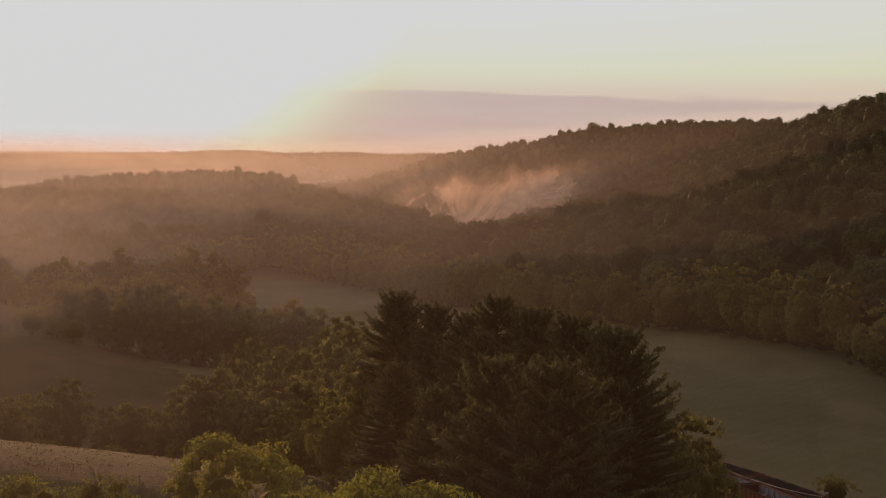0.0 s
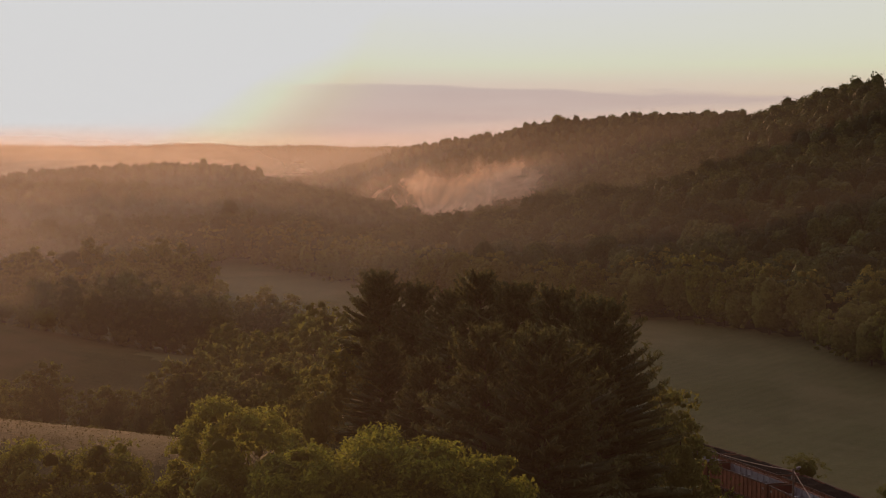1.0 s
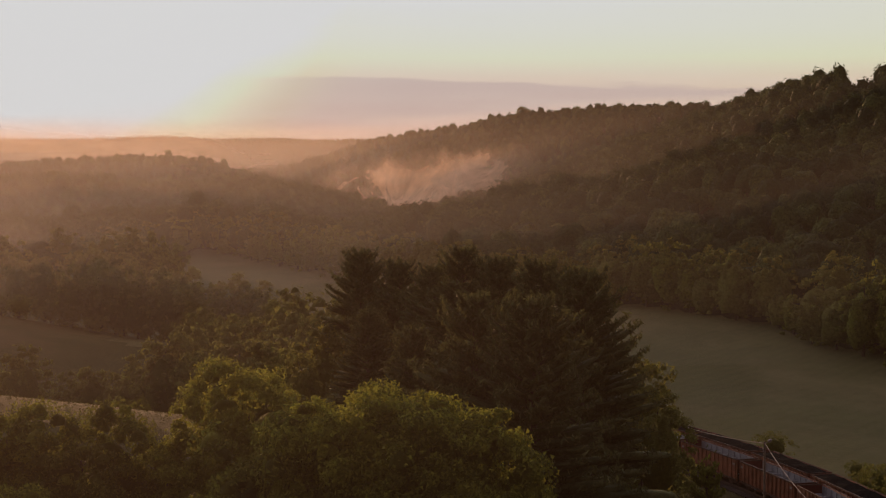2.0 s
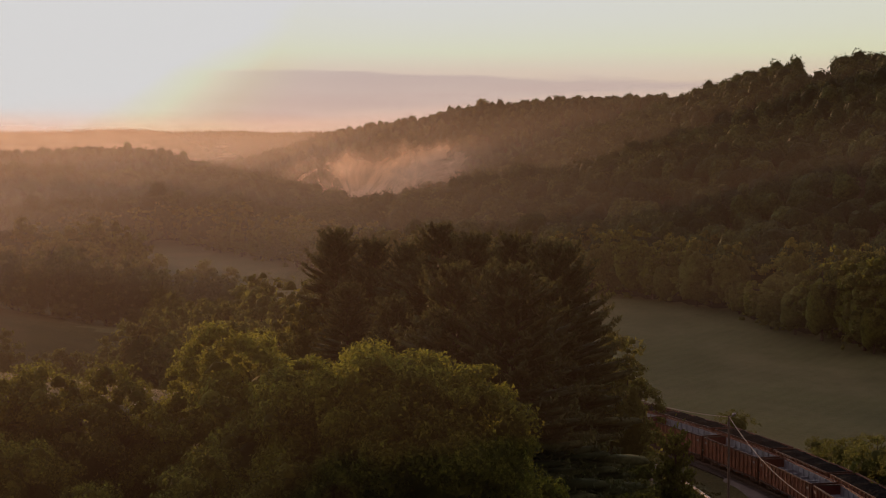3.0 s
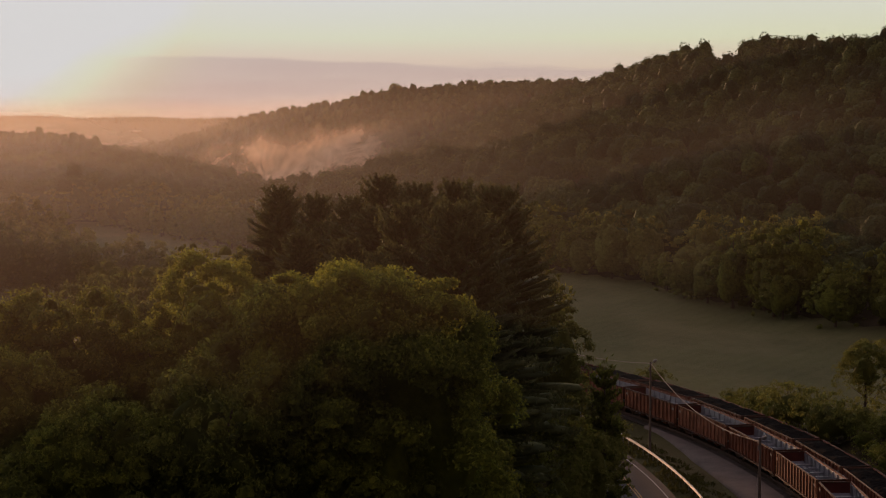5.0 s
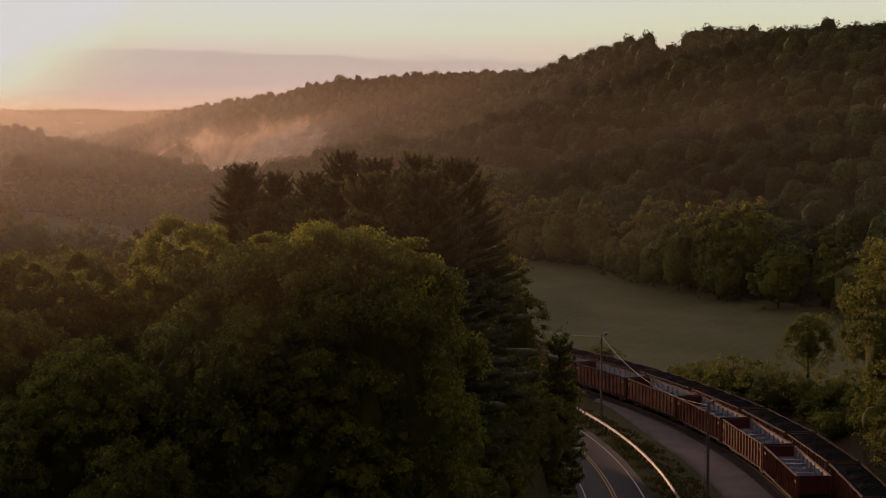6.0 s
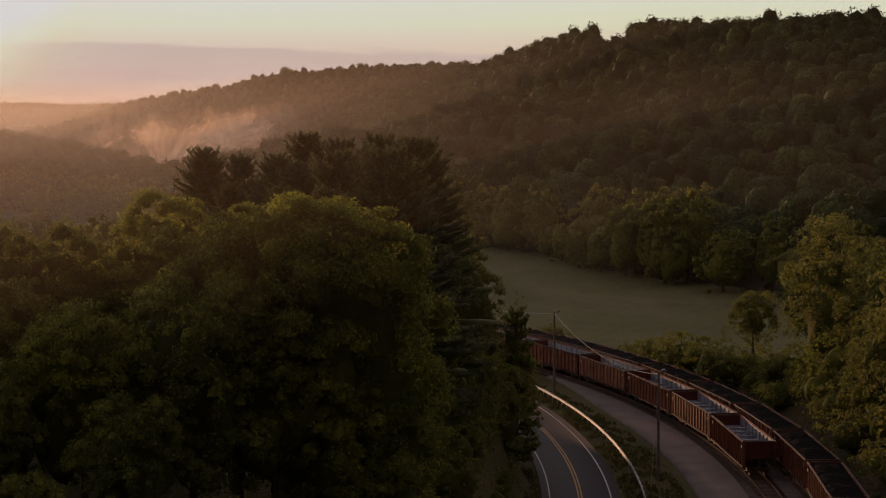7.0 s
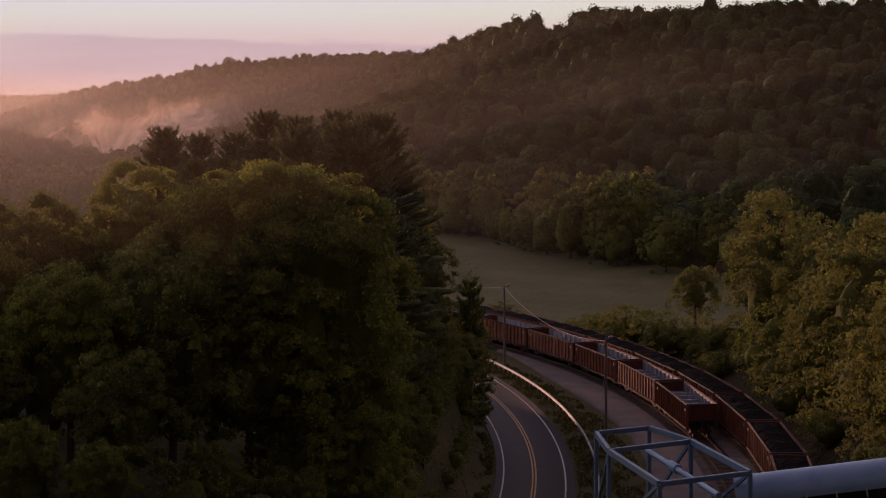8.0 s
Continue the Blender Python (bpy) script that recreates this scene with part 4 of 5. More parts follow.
def veil_material(name, density, soft, stretch, bottom, top, west=0.0, edge=(0.40, 0.75), thin=0.45, lift=0.0, foot=1.0, tilt=0.0, tone=(0.92, 0.81, 0.69), east=1.0, ragged=0.0):
    """Thin mist, and sheets that imitate haze and glare: mostly clear, lit from both sides, patchy, thinning upwards.
    """
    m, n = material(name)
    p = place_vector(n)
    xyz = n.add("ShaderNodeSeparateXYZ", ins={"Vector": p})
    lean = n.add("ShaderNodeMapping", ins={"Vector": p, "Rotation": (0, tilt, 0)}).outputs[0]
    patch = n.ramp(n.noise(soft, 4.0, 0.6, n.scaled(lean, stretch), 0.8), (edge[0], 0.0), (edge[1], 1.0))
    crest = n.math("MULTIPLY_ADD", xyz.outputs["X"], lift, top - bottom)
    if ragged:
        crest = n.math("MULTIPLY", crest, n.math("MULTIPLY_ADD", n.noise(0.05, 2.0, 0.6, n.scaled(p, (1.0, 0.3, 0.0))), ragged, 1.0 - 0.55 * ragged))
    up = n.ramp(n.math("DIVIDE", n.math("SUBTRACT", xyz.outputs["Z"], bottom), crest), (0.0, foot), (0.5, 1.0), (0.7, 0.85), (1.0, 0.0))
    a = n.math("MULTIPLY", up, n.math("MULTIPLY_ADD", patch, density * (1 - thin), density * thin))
    # denser to the left, so the sun's glow is put into the sheet
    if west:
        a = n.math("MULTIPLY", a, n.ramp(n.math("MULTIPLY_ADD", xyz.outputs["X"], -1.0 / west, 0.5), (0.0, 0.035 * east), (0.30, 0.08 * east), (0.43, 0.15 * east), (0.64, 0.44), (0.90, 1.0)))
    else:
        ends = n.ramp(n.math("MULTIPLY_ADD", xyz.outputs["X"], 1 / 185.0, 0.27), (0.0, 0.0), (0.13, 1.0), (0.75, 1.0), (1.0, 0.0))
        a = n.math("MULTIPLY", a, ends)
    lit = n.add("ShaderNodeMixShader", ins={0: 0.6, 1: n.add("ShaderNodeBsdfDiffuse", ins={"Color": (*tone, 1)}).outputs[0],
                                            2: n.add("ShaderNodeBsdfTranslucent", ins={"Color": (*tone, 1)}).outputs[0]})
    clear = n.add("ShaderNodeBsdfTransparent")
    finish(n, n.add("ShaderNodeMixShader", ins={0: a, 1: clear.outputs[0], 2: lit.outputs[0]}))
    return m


def veil_sheet(name, mat, x0, x1, y, z0, z1, bow, label, nx=40, nz=12, sway=6.0):
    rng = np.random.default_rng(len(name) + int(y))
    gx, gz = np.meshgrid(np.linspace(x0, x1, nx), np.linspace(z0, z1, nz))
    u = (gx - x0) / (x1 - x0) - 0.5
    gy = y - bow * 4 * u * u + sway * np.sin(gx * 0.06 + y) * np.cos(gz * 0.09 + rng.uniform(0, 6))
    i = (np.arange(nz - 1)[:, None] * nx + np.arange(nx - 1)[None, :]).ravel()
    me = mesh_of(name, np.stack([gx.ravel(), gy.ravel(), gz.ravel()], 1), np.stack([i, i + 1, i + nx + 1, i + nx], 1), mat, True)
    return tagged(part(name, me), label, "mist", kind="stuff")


# upright translucent sheets in place of the air's haze over distance
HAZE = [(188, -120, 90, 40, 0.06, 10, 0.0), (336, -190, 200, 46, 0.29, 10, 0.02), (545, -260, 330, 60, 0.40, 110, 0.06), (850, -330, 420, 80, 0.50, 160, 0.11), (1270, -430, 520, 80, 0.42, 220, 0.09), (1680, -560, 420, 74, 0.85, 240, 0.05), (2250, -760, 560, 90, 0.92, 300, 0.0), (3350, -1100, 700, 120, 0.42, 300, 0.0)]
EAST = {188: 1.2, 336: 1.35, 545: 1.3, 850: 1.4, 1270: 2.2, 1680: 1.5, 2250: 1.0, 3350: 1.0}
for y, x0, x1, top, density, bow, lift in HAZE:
    mat = veil_material("valley_mist", density, 0.006, (1, 1, 2.5), -10.0, top, (x1 - x0) * 0.9, (0.3, 0.75), 0.45, lift, east=EAST[y])
    veil_sheet("valley_mist", mat, x0, x1, y, -24, top + max(0.0, lift * x1), bow, "translucent sheet standing in for sunlit distance haze")
# added warm-toned sheet that lifts the darks like veiling glare in the lens
veil = veil_material("high_mist", 0.115, 0.02, (1, 1, 2.0), 22.0, 47.0, 80.0, (0.3, 0.75), 0.6, 0.0, 0.0, 0.0, (0.95, 0.68, 0.50))
veil_sheet("high_mist", veil, -40, 42, 46, 22, 47, 8, "added translucent veil standing in for lens glare")
PLUME = veil_material("rising_mist", 1.0, 0.034, (1.0, 1.0, 0.70), -16.0, 38.0, 0.0, (0.40, 0.62), 0.04, 0.12, 1.0, -0.5, (0.99, 0.75, 0.56), ragged=0.6)
for y, x0, x1 in ((1310, -60, 144), (1350, -60, 144)):
    veil_sheet("rising_mist", PLUME, x0, x1, y, -24, 64, 18, "wisps of sunlit mist rising over the stream", 50, 24, 9.0)

# ---------------------------------------------------------------- railway


def on_track(r, a, z=0.0):
    return pose(TRACK[0] + r * math.cos(radians(a)), TRACK[1] + r * math.sin(radians(a)), z, 0, 0, a)


def build_rails():
    for r in (NEAR_R, FAR_R):
        track = tagged(new("railway_track"), "steel rails on dark timber sleepers in ballast", "track", "railway tracks", "structure")
        for side in (-0.75, 0.75):
            n, verts, faces = 150, [], []
            prof = [(-0.07, -0.2), (-0.07, -0.17), (-0.02, -0.14), (-0.035, 0.0), (0.035, 0.0), (0.02, -0.14), (0.07, -0.17), (0.07, -0.2)]
            for k in range(n):
                a = radians(-48 + 93 * k / (n - 1))
                for dx, dz in prof:
                    q = r + side + dx
                    verts.append((TRACK[0] + q * math.cos(a), TRACK[1] + q * math.sin(a), dz))
            for k in range(n - 1):
                for j in range(7):
                    faces.append((k * 8 + j, k * 8 + j + 1, k * 8 + 9 + j, k * 8 + 8 + j))
            part("rail", mesh_of("rail", verts, faces, STEEL), parent=track, label="worn bright steel rail")
        v, f = [], []
        cube = np.array([(x, y, z) for x in (-1.3, 1.3) for y in (-0.11, 0.11) for z in (-0.34, -0.19)])
        quads = np.array([(0, 1, 3, 2), (4, 6, 7, 5), (0, 4, 5, 1), (2, 3, 7, 6), (1, 5, 7, 3)])
        for k, a in enumerate(np.arange(-48, 45, math.degrees(0.55 / r))):
            c, s = math.cos(radians(a)), math.sin(radians(a))
            x, y = cube[:, 0] + r, cube[:, 1]
            v.append(np.stack([TRACK[0] + x * c - y * s, TRACK[1] + x * s + y * c, cube[:, 2]], 1))
            f.append(quads + 8 * k)
        part("sleepers", mesh_of("sleepers", np.concatenate(v), np.concatenate(f), TIE), parent=track)["kind"] = "stuff"


build_rails()
HALF, TOP, FLOOR_Z = 7.0, 3.4, 1.05


def panel(rows, mat, name, parent, thick=0.05, label="", normal=None):
    """A plate from its corners, with thickness along its normal."""
    bm = bmesh.new()
    f = bm.faces.new([bm.verts.new(r) for r in rows])
    bm.normal_update()
    g = bmesh.ops.extrude_face_region(bm, geom=[f])
    off = (Vector(normal) if normal else f.normal) * thick
    for v in [e for e in g["geom"] if isinstance(e, bmesh.types.BMVert)]:
        v.co -= off
    bmesh.ops.recalc_face_normals(bm, faces=bm.faces)
    return part(name, bm, mat, parent, label)


def hopper_car(loaded, body, inside):
    """An open-top coal hopper: ribbed sides, sloped ends, bays below, two trucks."""
    car = new("hopper_car")
    for s in (-1, 1):
        bm = bmesh.new()
        box(bm, s * 1.44 - 0.025, s * 1.44 + 0.025, -HALF, HALF, FLOOR_Z, TOP)
        side = part("side_wall", bm, body, car)
        for k in range(14):
            y = -HALF + 0.25 + k * (2 * HALF - 0.5) / 13
            bm = bmesh.new()
            box(bm, s * 1.465, s * 1.58, y - 0.06, y + 0.06, FLOOR_Z + 0.02, TOP - 0.1)
            rounded(bm, 0.02)
            part("rib", bm, body, side)
        bm = bmesh.new()
        box(bm, s * 1.49, s * 1.575, -HALF - 0.02, HALF + 0.02, TOP - 0.1, TOP + 0.04)
        rounded(bm, 0.025)
        part("top_rail", bm, RUST_DARK, car, "dark worn top rail")
        bm = bmesh.new()
        box(bm, s * 1.38, s * 1.62, -HALF, HALF, FLOOR_Z - 0.16, FLOOR_Z)
        rounded(bm, 0.02)
        part("side_sill", bm, RUST_DARK, car)
        for y in (-HALF + 0.62, HALF - 0.62):
            bm = bmesh.new()
            box(bm, s * 1.585, s * 1.592, y - 0.26, y + 0.26, 2.66, 2.92)
            part("stencil_plate", bm, STENCIL, side, "small faded white stencilled marks")
        inner = [(s * 1.41, -HALF + 0.1, TOP - 0.1), (s * 1.41, HALF - 0.1, TOP - 0.1), (s * 1.41, HALF - 0.1, FLOOR_Z), (s * 1.41, -HALF + 0.1, FLOOR_Z)]
        if not loaded:
            panel(inner, inside, "lining", car, 0.012, "bare grey steel inner wall", (s, 0, 0))
            for k in range(9):
                y = -HALF + 1.2 + k * (2 * HALF - 2.4) / 8
                bm = bmesh.new()
                box(bm, s * 1.30, s * 1.40, y - 0.05, y + 0.05, 1.4, TOP - 0.12)
                part("stiffener", bm, inside, car)
        for e in (-1, 1):
            bm = bmesh.new()
            x, y = s * 1.25, e * (HALF + 0.12)
            for dx in (-0.16, 0.16):
                rod(bm, (x + dx, y, 0.7), (x + dx, y, TOP), 0.02, None, 6)
            for k in range(7):
                rod(bm, (x - 0.16, y, 0.85 + k * 0.38), (x + 0.16, y, 0.85 + k * 0.38), 0.016, None, 6)
            part("ladder", bm, RUST_DARK, car)
            bm = bmesh.new()
            box(bm, s * 1.36, s * 1.52, e * HALF - 0.09, e * HALF + 0.09, FLOOR_Z - 0.3, TOP)
            rounded(bm, 0.02)
            part("corner_post", bm, body, car)
    for e in (-1, 1):
        bm = bmesh.new()
        box(bm, -1.41, 1.41, e * HALF - 0.03, e * HALF + 0.03, 1.75, TOP - 0.05)
        wall = part("end_wall", bm, RED if not loaded else body, car)
        bm = bmesh.new()
        box(bm, -1.46, 1.46, e * HALF - 0.06, e * HALF + 0.06, TOP - 0.1, TOP + 0.036)
        rounded(bm, 0.02)
        part("end_rail", bm, RUST_DARK, car)
        for x in (-0.75, 0.0, 0.75):
            bm = bmesh.new()
            box(bm, x - 0.05, x + 0.05, e * (HALF + 0.03) - 0.05, e * (HALF + 0.03) + 0.05, 0.95, TOP - 0.1)
            part("end_post", bm, RUST_DARK, wall)
        panel([(-1.4, e * (HALF - 0.05), 2.35), (1.4, e * (HALF - 0.05), 2.35), (1.4, e * (HALF - 2.9), 0.75), (-1.4, e * (HALF - 2.9), 0.75)], inside if not loaded else RUST_DARK, "slope_sheet", car, 0.04,
              "" if loaded else "bare grey sloped end floor")
        bm = bmesh.new()
        box(bm, -0.3, 0.3, e * HALF - 0.2, e * (HALF + 0.05) + 0.2, 0.62, 1.0)
        box(bm, -0.13, 0.13, e * (HALF + 0.1) - 0.1, e * (HALF + 0.4) + 0.1, 0.68, 0.92)
        rounded(bm, 0.03)
        part("coupler", bm, RUST_DARK, car)
        truck = part("truck", truck_frame(), RUST_DARK, car, at=pose(0, e * 5.35, 0))
        for y in (-0.9, 0.9):
            for x in (-0.75, 0.75):
                bm = bmesh.new()
                rod(bm, (x - 0.06, y, 0.46), (x + 0.06, y, 0.46), 0.46, 0.46, 20)
                rod(bm, (x - 0.085 * (1 if x > 0 else -1) - 0.02, y, 0.46), (x - 0.085 * (1 if x > 0 else -1) + 0.02, y, 0.46), 0.5, 0.5, 20)
                part("wheel", bm, RUST_DARK, truck)
    bm = bmesh.new()
    box(bm, -0.25, 0.25, -HALF, HALF, 0.72, 1.02)
    part("centre_sill", bm, RUST_DARK, car)
    for k in range(4):
        y = -3.15 + 2.1 * k
        bm = bmesh.new()
        vs = [bm.verts.new(c) for c in ((-1.36, y - 1.03, FLOOR_Z), (1.36, y - 1.03, FLOOR_Z), (1.36, y + 1.03, FLOOR_Z), (-1.36, y + 1.03, FLOOR_Z),
                                        (-1.0, y - 0.3, 0.38), (1.0, y - 0.3, 0.38), (1.0, y + 0.3, 0.38), (-1.0, y + 0.3, 0.38))]
        for q in ((4, 5, 1, 0), (5, 6, 2, 1), (6, 7, 3, 2), (7, 4, 0, 3), (7, 6, 5, 4)):
            bm.faces.new([vs[i] for i in q])
        part("hopper_bay", bm, body, car)
        if not loaded:
            panel([(-1.4, y - 1.0, 1.5), (1.4, y - 1.0, 1.5), (1.4, y, 0.6), (-1.4, y, 0.6)], inside, "bay_floor", car, 0.03)
            panel([(-1.4, y, 0.6), (1.4, y, 0.6), (1.4, y + 1.0, 1.5), (-1.4, y + 1.0, 1.5)], inside, "bay_floor", car, 0.03)
    if not loaded:
        for y in (-4.0, -2.1, 0.0, 2.1, 4.0):
            bm = bmesh.new()
            bar(bm, (-1.4, y, 2.55), (1.4, y, 2.55), 0.13, 0.2)
            bar(bm, (-1.4, y, 1.7), (0, y, 2.5), 0.09)
            bar(bm, (1.4, y, 1.7), (0, y, 2.5), 0.09)
            part("cross_brace", bm, inside, car, "grey steel cross brace")
    else:
        part("coal_load", coal_heap(), COAL, car, "heaped black coal")
    return car


def truck_frame():
    bm = bmesh.new()
    for x in (-0.98, 0.98):
        rows = [(-1.25, 0.55), (-0.5, 0.30), (0.5, 0.30), (1.25, 0.55), (1.25, 0.68), (0.45, 0.82), (-0.45, 0.82), (-1.25, 0.68)]
        f = bm.faces.new([bm.verts.new((x - 0.06, y, z)) for y, z in rows])
        g = bmesh.ops.extrude_face_region(bm, geom=[f])
        for v in [e for e in g["geom"] if isinstance(e, bmesh.types.BMVert)]:
            v.co.x += 0.12
    box(bm, -1.1, 1.1, -0.2, 0.2, 0.5, 0.78)
    for y in (-0.9, 0.9):
        rod(bm, (-1.0, y, 0.46), (1.0, y, 0.46), 0.08, None, 8)
    bmesh.ops.recalc_face_normals(bm, faces=bm.faces)
    return bm


def coal_heap():
    bm = bmesh.new()
    nx, ny, grid = 9, 40, []
    for j in range(ny):
        row = []
        for i in range(nx):
            u, v = i / (nx - 1) * 2 - 1, j / (ny - 1) * 2 - 1
            heap = 0.38 * (1 - u ** 4) * (1 - abs(v) ** 5) * (0.75 + 0.25 * math.cos(v * 11))
            h = TOP - 0.10 + heap + noise.noise(Vector((u * 3, v * 16, 2.0))) * 0.12
            row.append(bm.verts.new((u * 1.4, v * (HALF - 0.05), h)))
        grid.append(row)
    for j in range(ny - 1):
        for i in range(nx - 1):
            bm.faces.new((grid[j][i], grid[j][i + 1], grid[j + 1][i + 1], grid[j + 1][i]))
    return bm


def build_trains():
    empty = tagged(hopper_car(False, RUST, BARE), "empty rust-brown open-top coal hopper car with grey steel inside", "railcar", "empty hopper cars")
    full = tagged(hopper_car(True, RUST, BARE), "rust-brown open-top hopper car heaped with black coal", "railcar", "loaded hopper cars")
    first_e, first_l = -10.49 + math.degrees(7.0 / NEAR_R), -8.63 - math.degrees(7.0 / FAR_R)
    step_e, step_l = math.degrees(15.0 / NEAR_R), math.degrees(15.0 / FAR_R)
    empty.matrix_basis = on_track(NEAR_R, first_e)
    for k in range(1, 8):
        copy_thing(empty, on_track(NEAR_R, first_e + k * step_e) @ pose(0, 0, 0, 0, 0, 180 * (k % 2)))
    full.matrix_basis = on_track(FAR_R, first_l)
    for k in range(-3, 8):
        if k:
            copy_thing(full, on_track(FAR_R, first_l + k * step_l) @ pose(0, 0, 0, 0, 0, 180 * (k % 2)))


build_trains()

# ---------------------------------------------------------------- roadside


def build_guardrail():
    rail = tagged(new("guard_rail"), "galvanized steel W-beam guard rail on posts beside the road", "guard rail")
    r, n = ROAD_R + 5.5, 110
    prof = [(0.0, 0.44), (-0.08, 0.48), (-0.08, 0.54), (0.0, 0.58), (0.0, 0.62), (-0.08, 0.66), (-0.08, 0.72), (0.0, 0.76), (0.012, 0.76), (0.012, 0.44)]
    verts, faces = [], []
    for k in range(n):
        a = radians(-40 + 62 * k / (n - 1))
        for dx, dz in prof:
            verts.append((ROAD[0] + (r + dx) * math.cos(a), ROAD[1] + (r + dx) * math.sin(a), ROAD_Z + dz))
    m = len(prof)
    for k in range(n - 1):
        for j in range(m):
            faces.append((k * m + j, k * m + (j + 1) % m, (k + 1) * m + (j + 1) % m, (k + 1) * m + j))
    part("beam", mesh_of("beam", verts, faces, GALV), parent=rail, label="shiny corrugated steel beam")
    shared = None
    for a in np.arange(-40, 22, math.degrees(1.9 / r)):
        if shared is None:
            bm = bmesh.new()
            box(bm, 0.02, 0.14, -0.05, 0.05, -0.7, 0.74)
            rounded(bm, 0.012)
            shared = part("post", bm, GALV, rail)
            post = shared
        else:
            post = part("post", shared.data, parent=rail)
        post.matrix_basis = pose(ROAD[0] + r * math.cos(radians(a)), ROAD[1] + r * math.sin(radians(a)), ROAD_Z, 0, 0, a)


build_guardrail()


def lamp_post(x, y, top, turn, label):
    z = land_at(x, y)
    lamp = tagged(new("street_lamp"), label, "street lamp", "lamps along the road")
    lamp.matrix_basis = pose(x, y, z, 0, 0, turn)
    h = top - z
    bm = bmesh.new()
    rod(bm, (0, 0, -0.3), (0, 0, h), 0.15, 0.10, 10)
    part("pole", bm, WOOD_POLE, lamp, "weathered grey wooden pole")
    bm = bmesh.new()
    rod(bm, (0, 0, h - 0.25), (0.55, 0, h + 0.1), 0.035, 0.03, 8)
    arm = part("arm", bm, GALV, lamp)
    bm = bmesh.new()
    rod(bm, (0.4, 0, h + 0.03), (0.72, 0, h + 0.24), 0.19, 0.11, 12)
    part("flood_light", bm, GALV, arm, "pale round flood light head")
    bm = bmesh.new()
    box(bm, -0.18, -0.1, -0.14, 0.14, h - 1.1, h - 0.7)
    rounded(bm, 0.02)
    part("junction_box", bm, GALV, lamp)
    return lamp


lamp_post(37.0, 158.0, 11.0, -35, "tall grey pole with a flood light, standing beside the service lane")
lamp_post(35.7, 115.2, 10.3, -60, "tall grey pole with a flood light, standing behind the guard rail")


def cable(name, a, b, sag, label, r=0.035, n=14):
    a, b = Vector(a), Vector(b)
    bm = bmesh.new()
    pts = [a.lerp(b, k / n) - Vector((0, 0, sag * 4 * (k / n) * (1 - k / n))) for k in range(n + 1)]
    for p, q in zip(pts, pts[1:]):
        rod(bm, p, q, r, r, 5)
    return tagged(part(name, bm, WIRE), label, "cable")


cable("overhead_wire", (37.0, 158.0, 10.8), (35.7, 115.2, 10.0), 1.6, "thin sagging overhead wire between the lamp poles")
cable("overhead_wire", (37.0, 158.0, 10.8), (27.0, 196.0, 10.2), 1.0, "thin overhead wire running into the trees")
cable("guy_wire", (35.7, 115.2, 9.6), (33.6, 111.0, 0.2), 0.0, "thin slanting guy wire of the lamp pole", 0.02, 4)


def build_weeds():
    """Rough grass and weeds on the verges."""
    rng = np.random.default_rng(91)
    a = np.radians(rng.uniform(-34, 14, 16000))
    pick = rng.uniform(size=len(a))
    r = np.where(pick < 0.62, rng.uniform(ROAD_R + 3.8, ROAD_R + 9.8, len(a)), rng.uniform(ROAD_R - 6.2, ROAD_R - 3.7, len(a)))
    x, y = ROAD[0] + r * np.cos(a), ROAD[1] + r * np.sin(a)
    q = np.hypot(x - TRACK[0], y - TRACK[1])
    y_in = np.interp(y, [60, 135, 145, 158, 168, 176, 190], [-6.4, -6.4, -6.2, -5.5, -4.0, -2.7, -2.5])
    keep = (q < NEAR_R + y_in - 0.3) & (noise_field(x, y) > 0.35)
    x, y = x[keep], y[keep]
    p = np.stack([x, y, land(x, y) + 0.12], 1)
    up = np.zeros((len(p), 3))
    up[:, 2] = 0.4
    v, f = leaves(rng, p, up + rng.normal(size=(len(p), 3)) * 0.8, 0.30, 1.6, -0.9, 0.4, 0.1)
    tagged(part("weeds", mesh_of("weeds", v, f, WEED)), "rough grass and weeds on the road verge", "weeds", kind="stuff")


def noise_field(x, y):
    return 0.5 + 0.5 * np.sin(x * 0.9 + 2 * np.sin(y * 0.35)) * np.cos(y * 0.7 + np.sin(x * 0.5))


WEED = leaf_material("weed_leaf", (0.038, 0.045, 0.016), (0.115, 0.112, 0.038), (0.2, 0.19, 0.05), 0.3)
build_weeds()


def build_meadow_grass():
    """Short uneven grass on the near meadow."""
    rng = np.random.default_rng(92)
    x, y = rng.uniform(-75, -8, 26000), rng.uniform(98, 165, 26000)
    keep = noise_field(x * 0.6, y * 0.6) > rng.uniform(0.0, 0.9, len(x))
    x, y = x[keep], y[keep]
    p = np.stack([x, y, land(x, y) + 0.02], 1)
    v, f = leaves(rng, p, rng.normal(size=(len(p), 3)), 0.11, 1.3, -0.3, 0.8, 0.1)
    tagged(part("meadow_grass", mesh_of("meadow_grass", v, f, WEED)), "short uneven grass on the meadow", "grass", kind="stuff")


build_meadow_grass()

# ---------------------------------------------------------------- conveyor


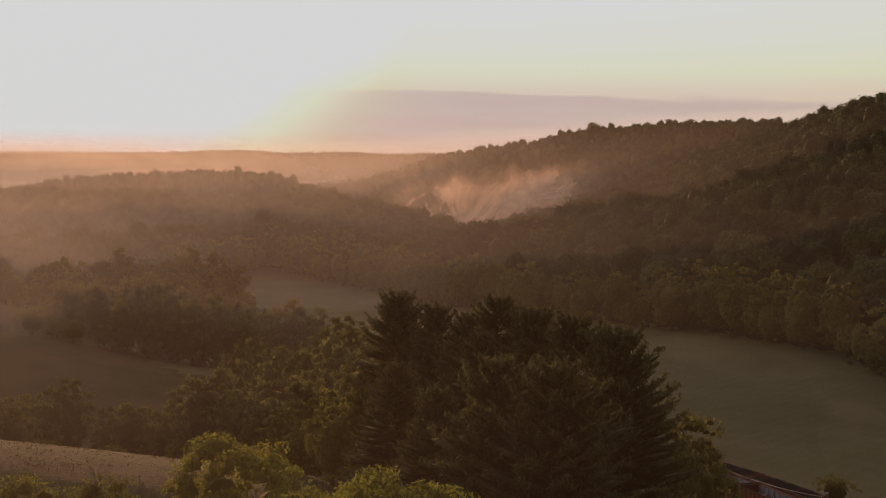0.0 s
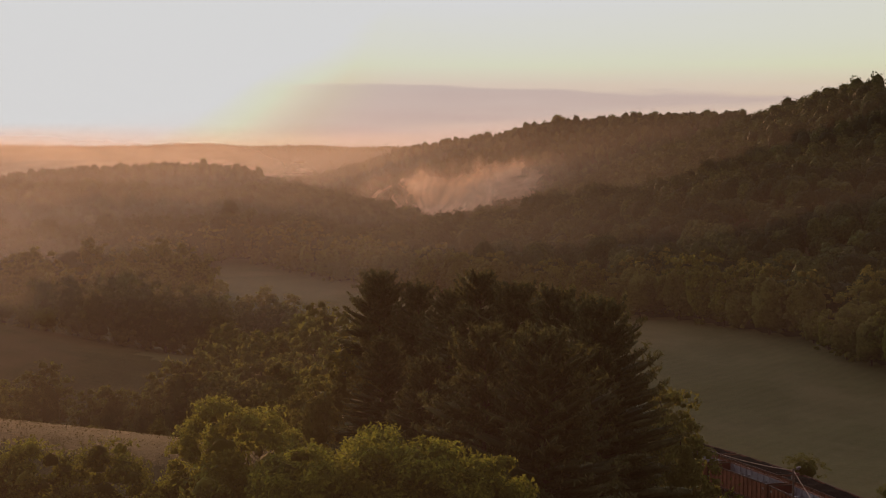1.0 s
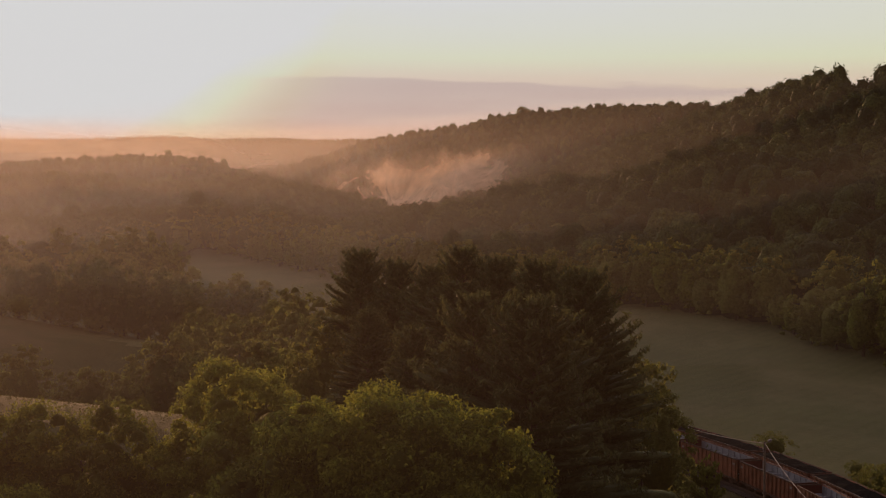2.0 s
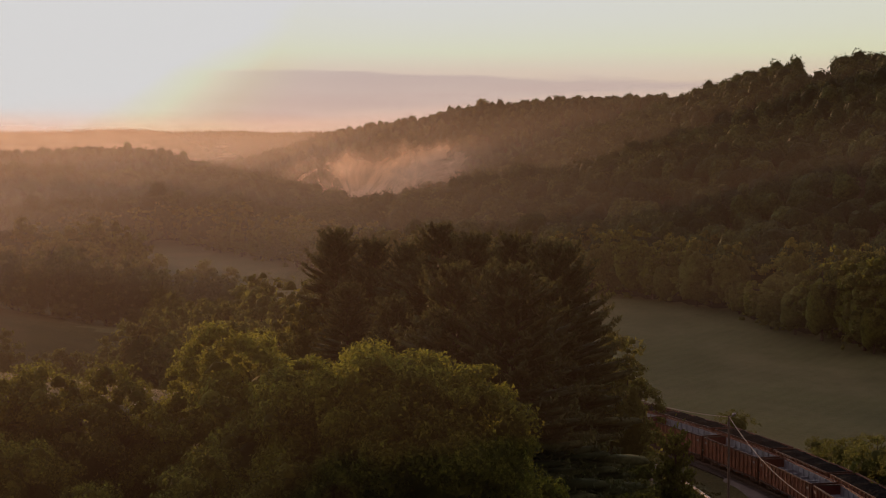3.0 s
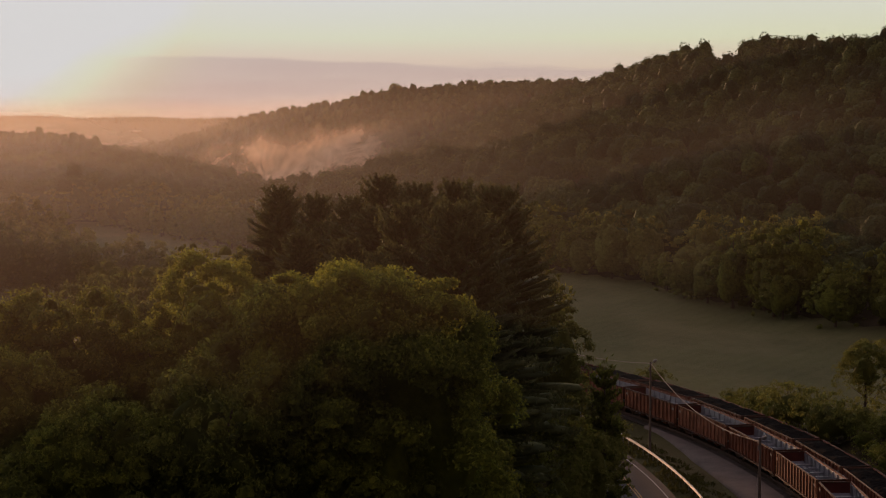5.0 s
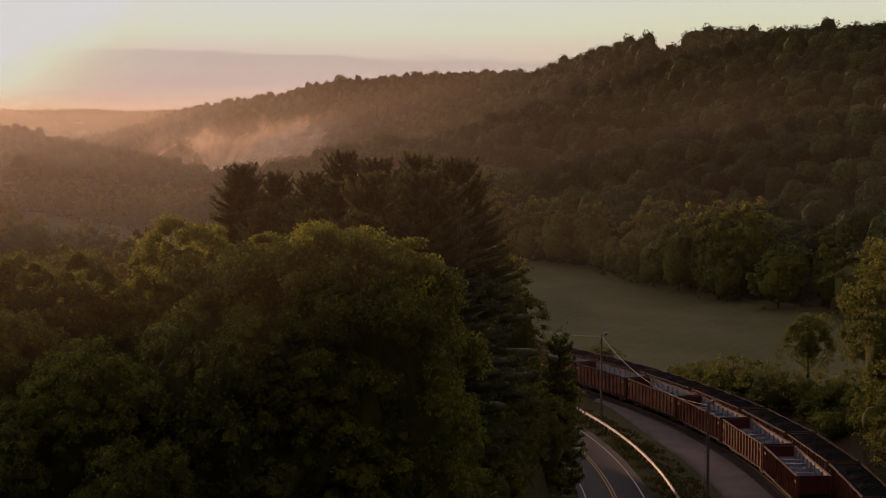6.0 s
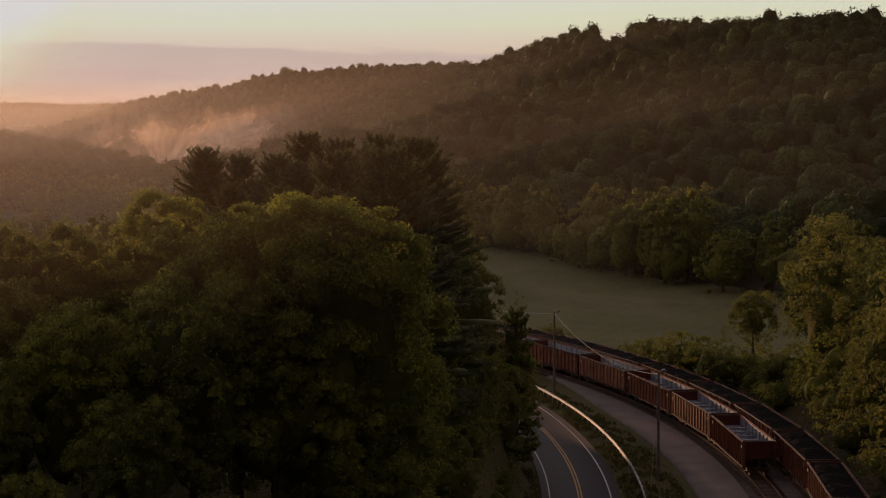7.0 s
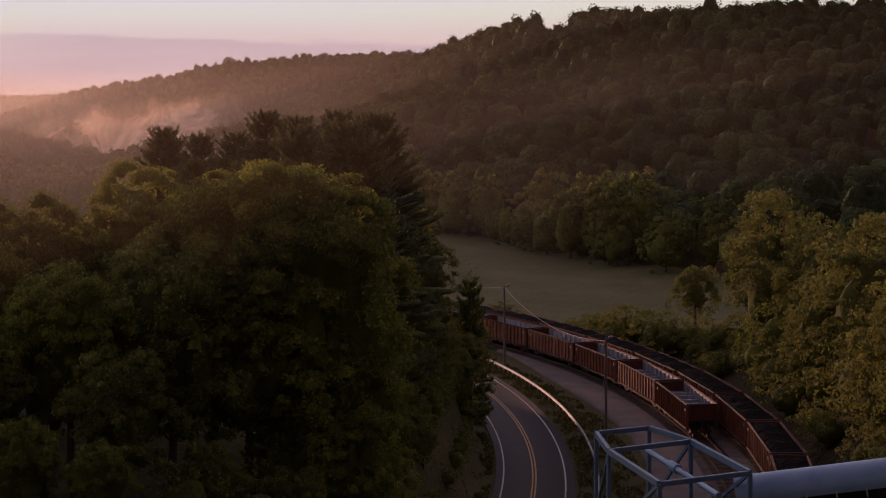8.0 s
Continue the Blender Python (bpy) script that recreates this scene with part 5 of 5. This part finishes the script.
def build_conveyor():
    """A blue box truss on legs, and the covered belt that leads away from it."""
    truss = tagged(new("conveyor_tower"), "blue painted steel box truss of a coal conveyor", "conveyor")
    z = 22.1
    left = [(1.0, 13.84), (0.5, 11.1), (0.42, 6.55)]
    right = [(2.95, 14.25), (3.45, 11.85), (3.4, 7.2)]
    low = 2.6

    def beam(name, a, b, wide=0.22, high=0.22, mat=BLUE):
        bm = bmesh.new()
        bar(bm, a, b, wide * 0.62, high * 0.62)
        rounded(bm, 0.015)
        return part(name, bm, mat, truss)

    for side in (left, right):
        for p, q in zip(side, side[1:]):
            beam("top_chord", (*p, z), (*q, z), 0.2, 0.24)
            beam("bottom_chord", (*p, z - low), (*q, z - low), 0.2, 0.24)
            beam("diagonal", (*p, z - low), (*q, z), 0.12, 0.12)
        for p in side:
            beam("upright", (*p, z - low), (*p, z), 0.2, 0.2)
    for p, q in zip(left, right):
        beam("cross_beam", (*p, z), (*q, z), 0.18, 0.24)
        beam("cross_beam", (*p, z - low), (*q, z - low), 0.18, 0.24)
    for k in (0, 1):
        beam("wind_brace", (*left[k], z - low), (*right[k + 1], z - low), 0.1, 0.1)
    for p in (left[0], right[0], left[2], right[2]):
        g = land_at(*p) - 0.3
        beam("leg", (*p, g), (*p, z - low), 0.26, 0.26)
    for h in (8.0, 13.5):
        for p, q in ((left[0], right[0]), (left[2], right[2]), (left[0], left[2]), (right[0], right[2])):
            beam("leg_brace", (*p, h), (*q, h + 4.5), 0.12, 0.12)
    bm = bmesh.new()
    rod(bm, (2.65, 13.6, z - 0.6), (2.45, 7.2, z - 0.6), 0.09, 0.09, 14)
    rod(bm, (2.6, 11.4, z - 0.6), (2.58, 10.7, z - 0.6), 0.15, 0.15, 14)
    part("pipe", bm, TUBE, truss, "pale jointed pipe inside the truss")

    belt_cover = tagged(new("covered_conveyor"), "light blue sheet-metal conveyor cover over a black belt with hoops", "conveyor")
    a, b = Vector((3.6, 8.64, 21.06)), Vector((16.5, 3.4, 23.19))
    d = (b - a).normalized()
    m = Matrix.Translation(a) @ d.to_track_quat("Y", "Z").to_matrix().to_4x4()
    length, r, n = (b - a).length + 14, 0.62, 16
    verts, faces = [], []
    for k in range(2):
        for j in range(n + 1):
            t = math.pi * (j / n * 1.1 - 0.05)
            for q in (r, r - 0.03):
                verts.append(m @ Vector((q * math.cos(t), k * length, q * math.sin(t))))
    w2 = 2 * (n + 1)
    for j in range(n):
        i = 2 * j
        faces += [(i, i + 2, w2 + i + 2, w2 + i), (i + 1, w2 + i + 1, w2 + i + 3, i + 3)]
    part("cover", mesh_of("cover", verts, faces, TUBE, True), parent=belt_cover)
    for k in range(int(length / 0.85)):
        bm = bmesh.new()
        for j in range(12):
            t0, t1 = math.pi * (1.0 + j / 12), math.pi * (1.0 + (j + 1) / 12)
            y = 0.3 + k * 0.85
            bar(bm, m @ Vector((0.78 * math.cos(t0), y, 0.95 * math.sin(t0))), m @ Vector((0.78 * math.cos(t1), y, 0.95 * math.sin(t1))), 0.03, 0.03)
        part("hoop", bm, GALV, belt_cover)
    bm = bmesh.new()
    for v in box(bm, -0.6, 0.6, 0, length, -0.78, -0.05):
        v.co = m @ v.co
    part("belt", bm, COAL, belt_cover, "black rubber belt")
    for x in (-0.5, 0.5):
        bm = bmesh.new()
        for v in box(bm, x - 0.06, x + 0.06, -0.4, length, -1.2, -0.97):
            v.co = m @ v.co
        part("stringer", bm, BLUE, belt_cover)
    for k in (4.5, 13.0, 22.0):
        p = m @ Vector((0, k, -1.2))
        bm = bmesh.new()
        for s in (-0.6, 0.6):
            bar(bm, (p.x, p.y + s, p.z), (p.x, p.y + s * 1.8, land_at(p.x, p.y) - 0.3), 0.2)
        bar(bm, (p.x, p.y - 0.7, p.z), (p.x, p.y + 0.7, p.z), 0.2)
        part("trestle", bm, BLUE, belt_cover)


build_conveyor()
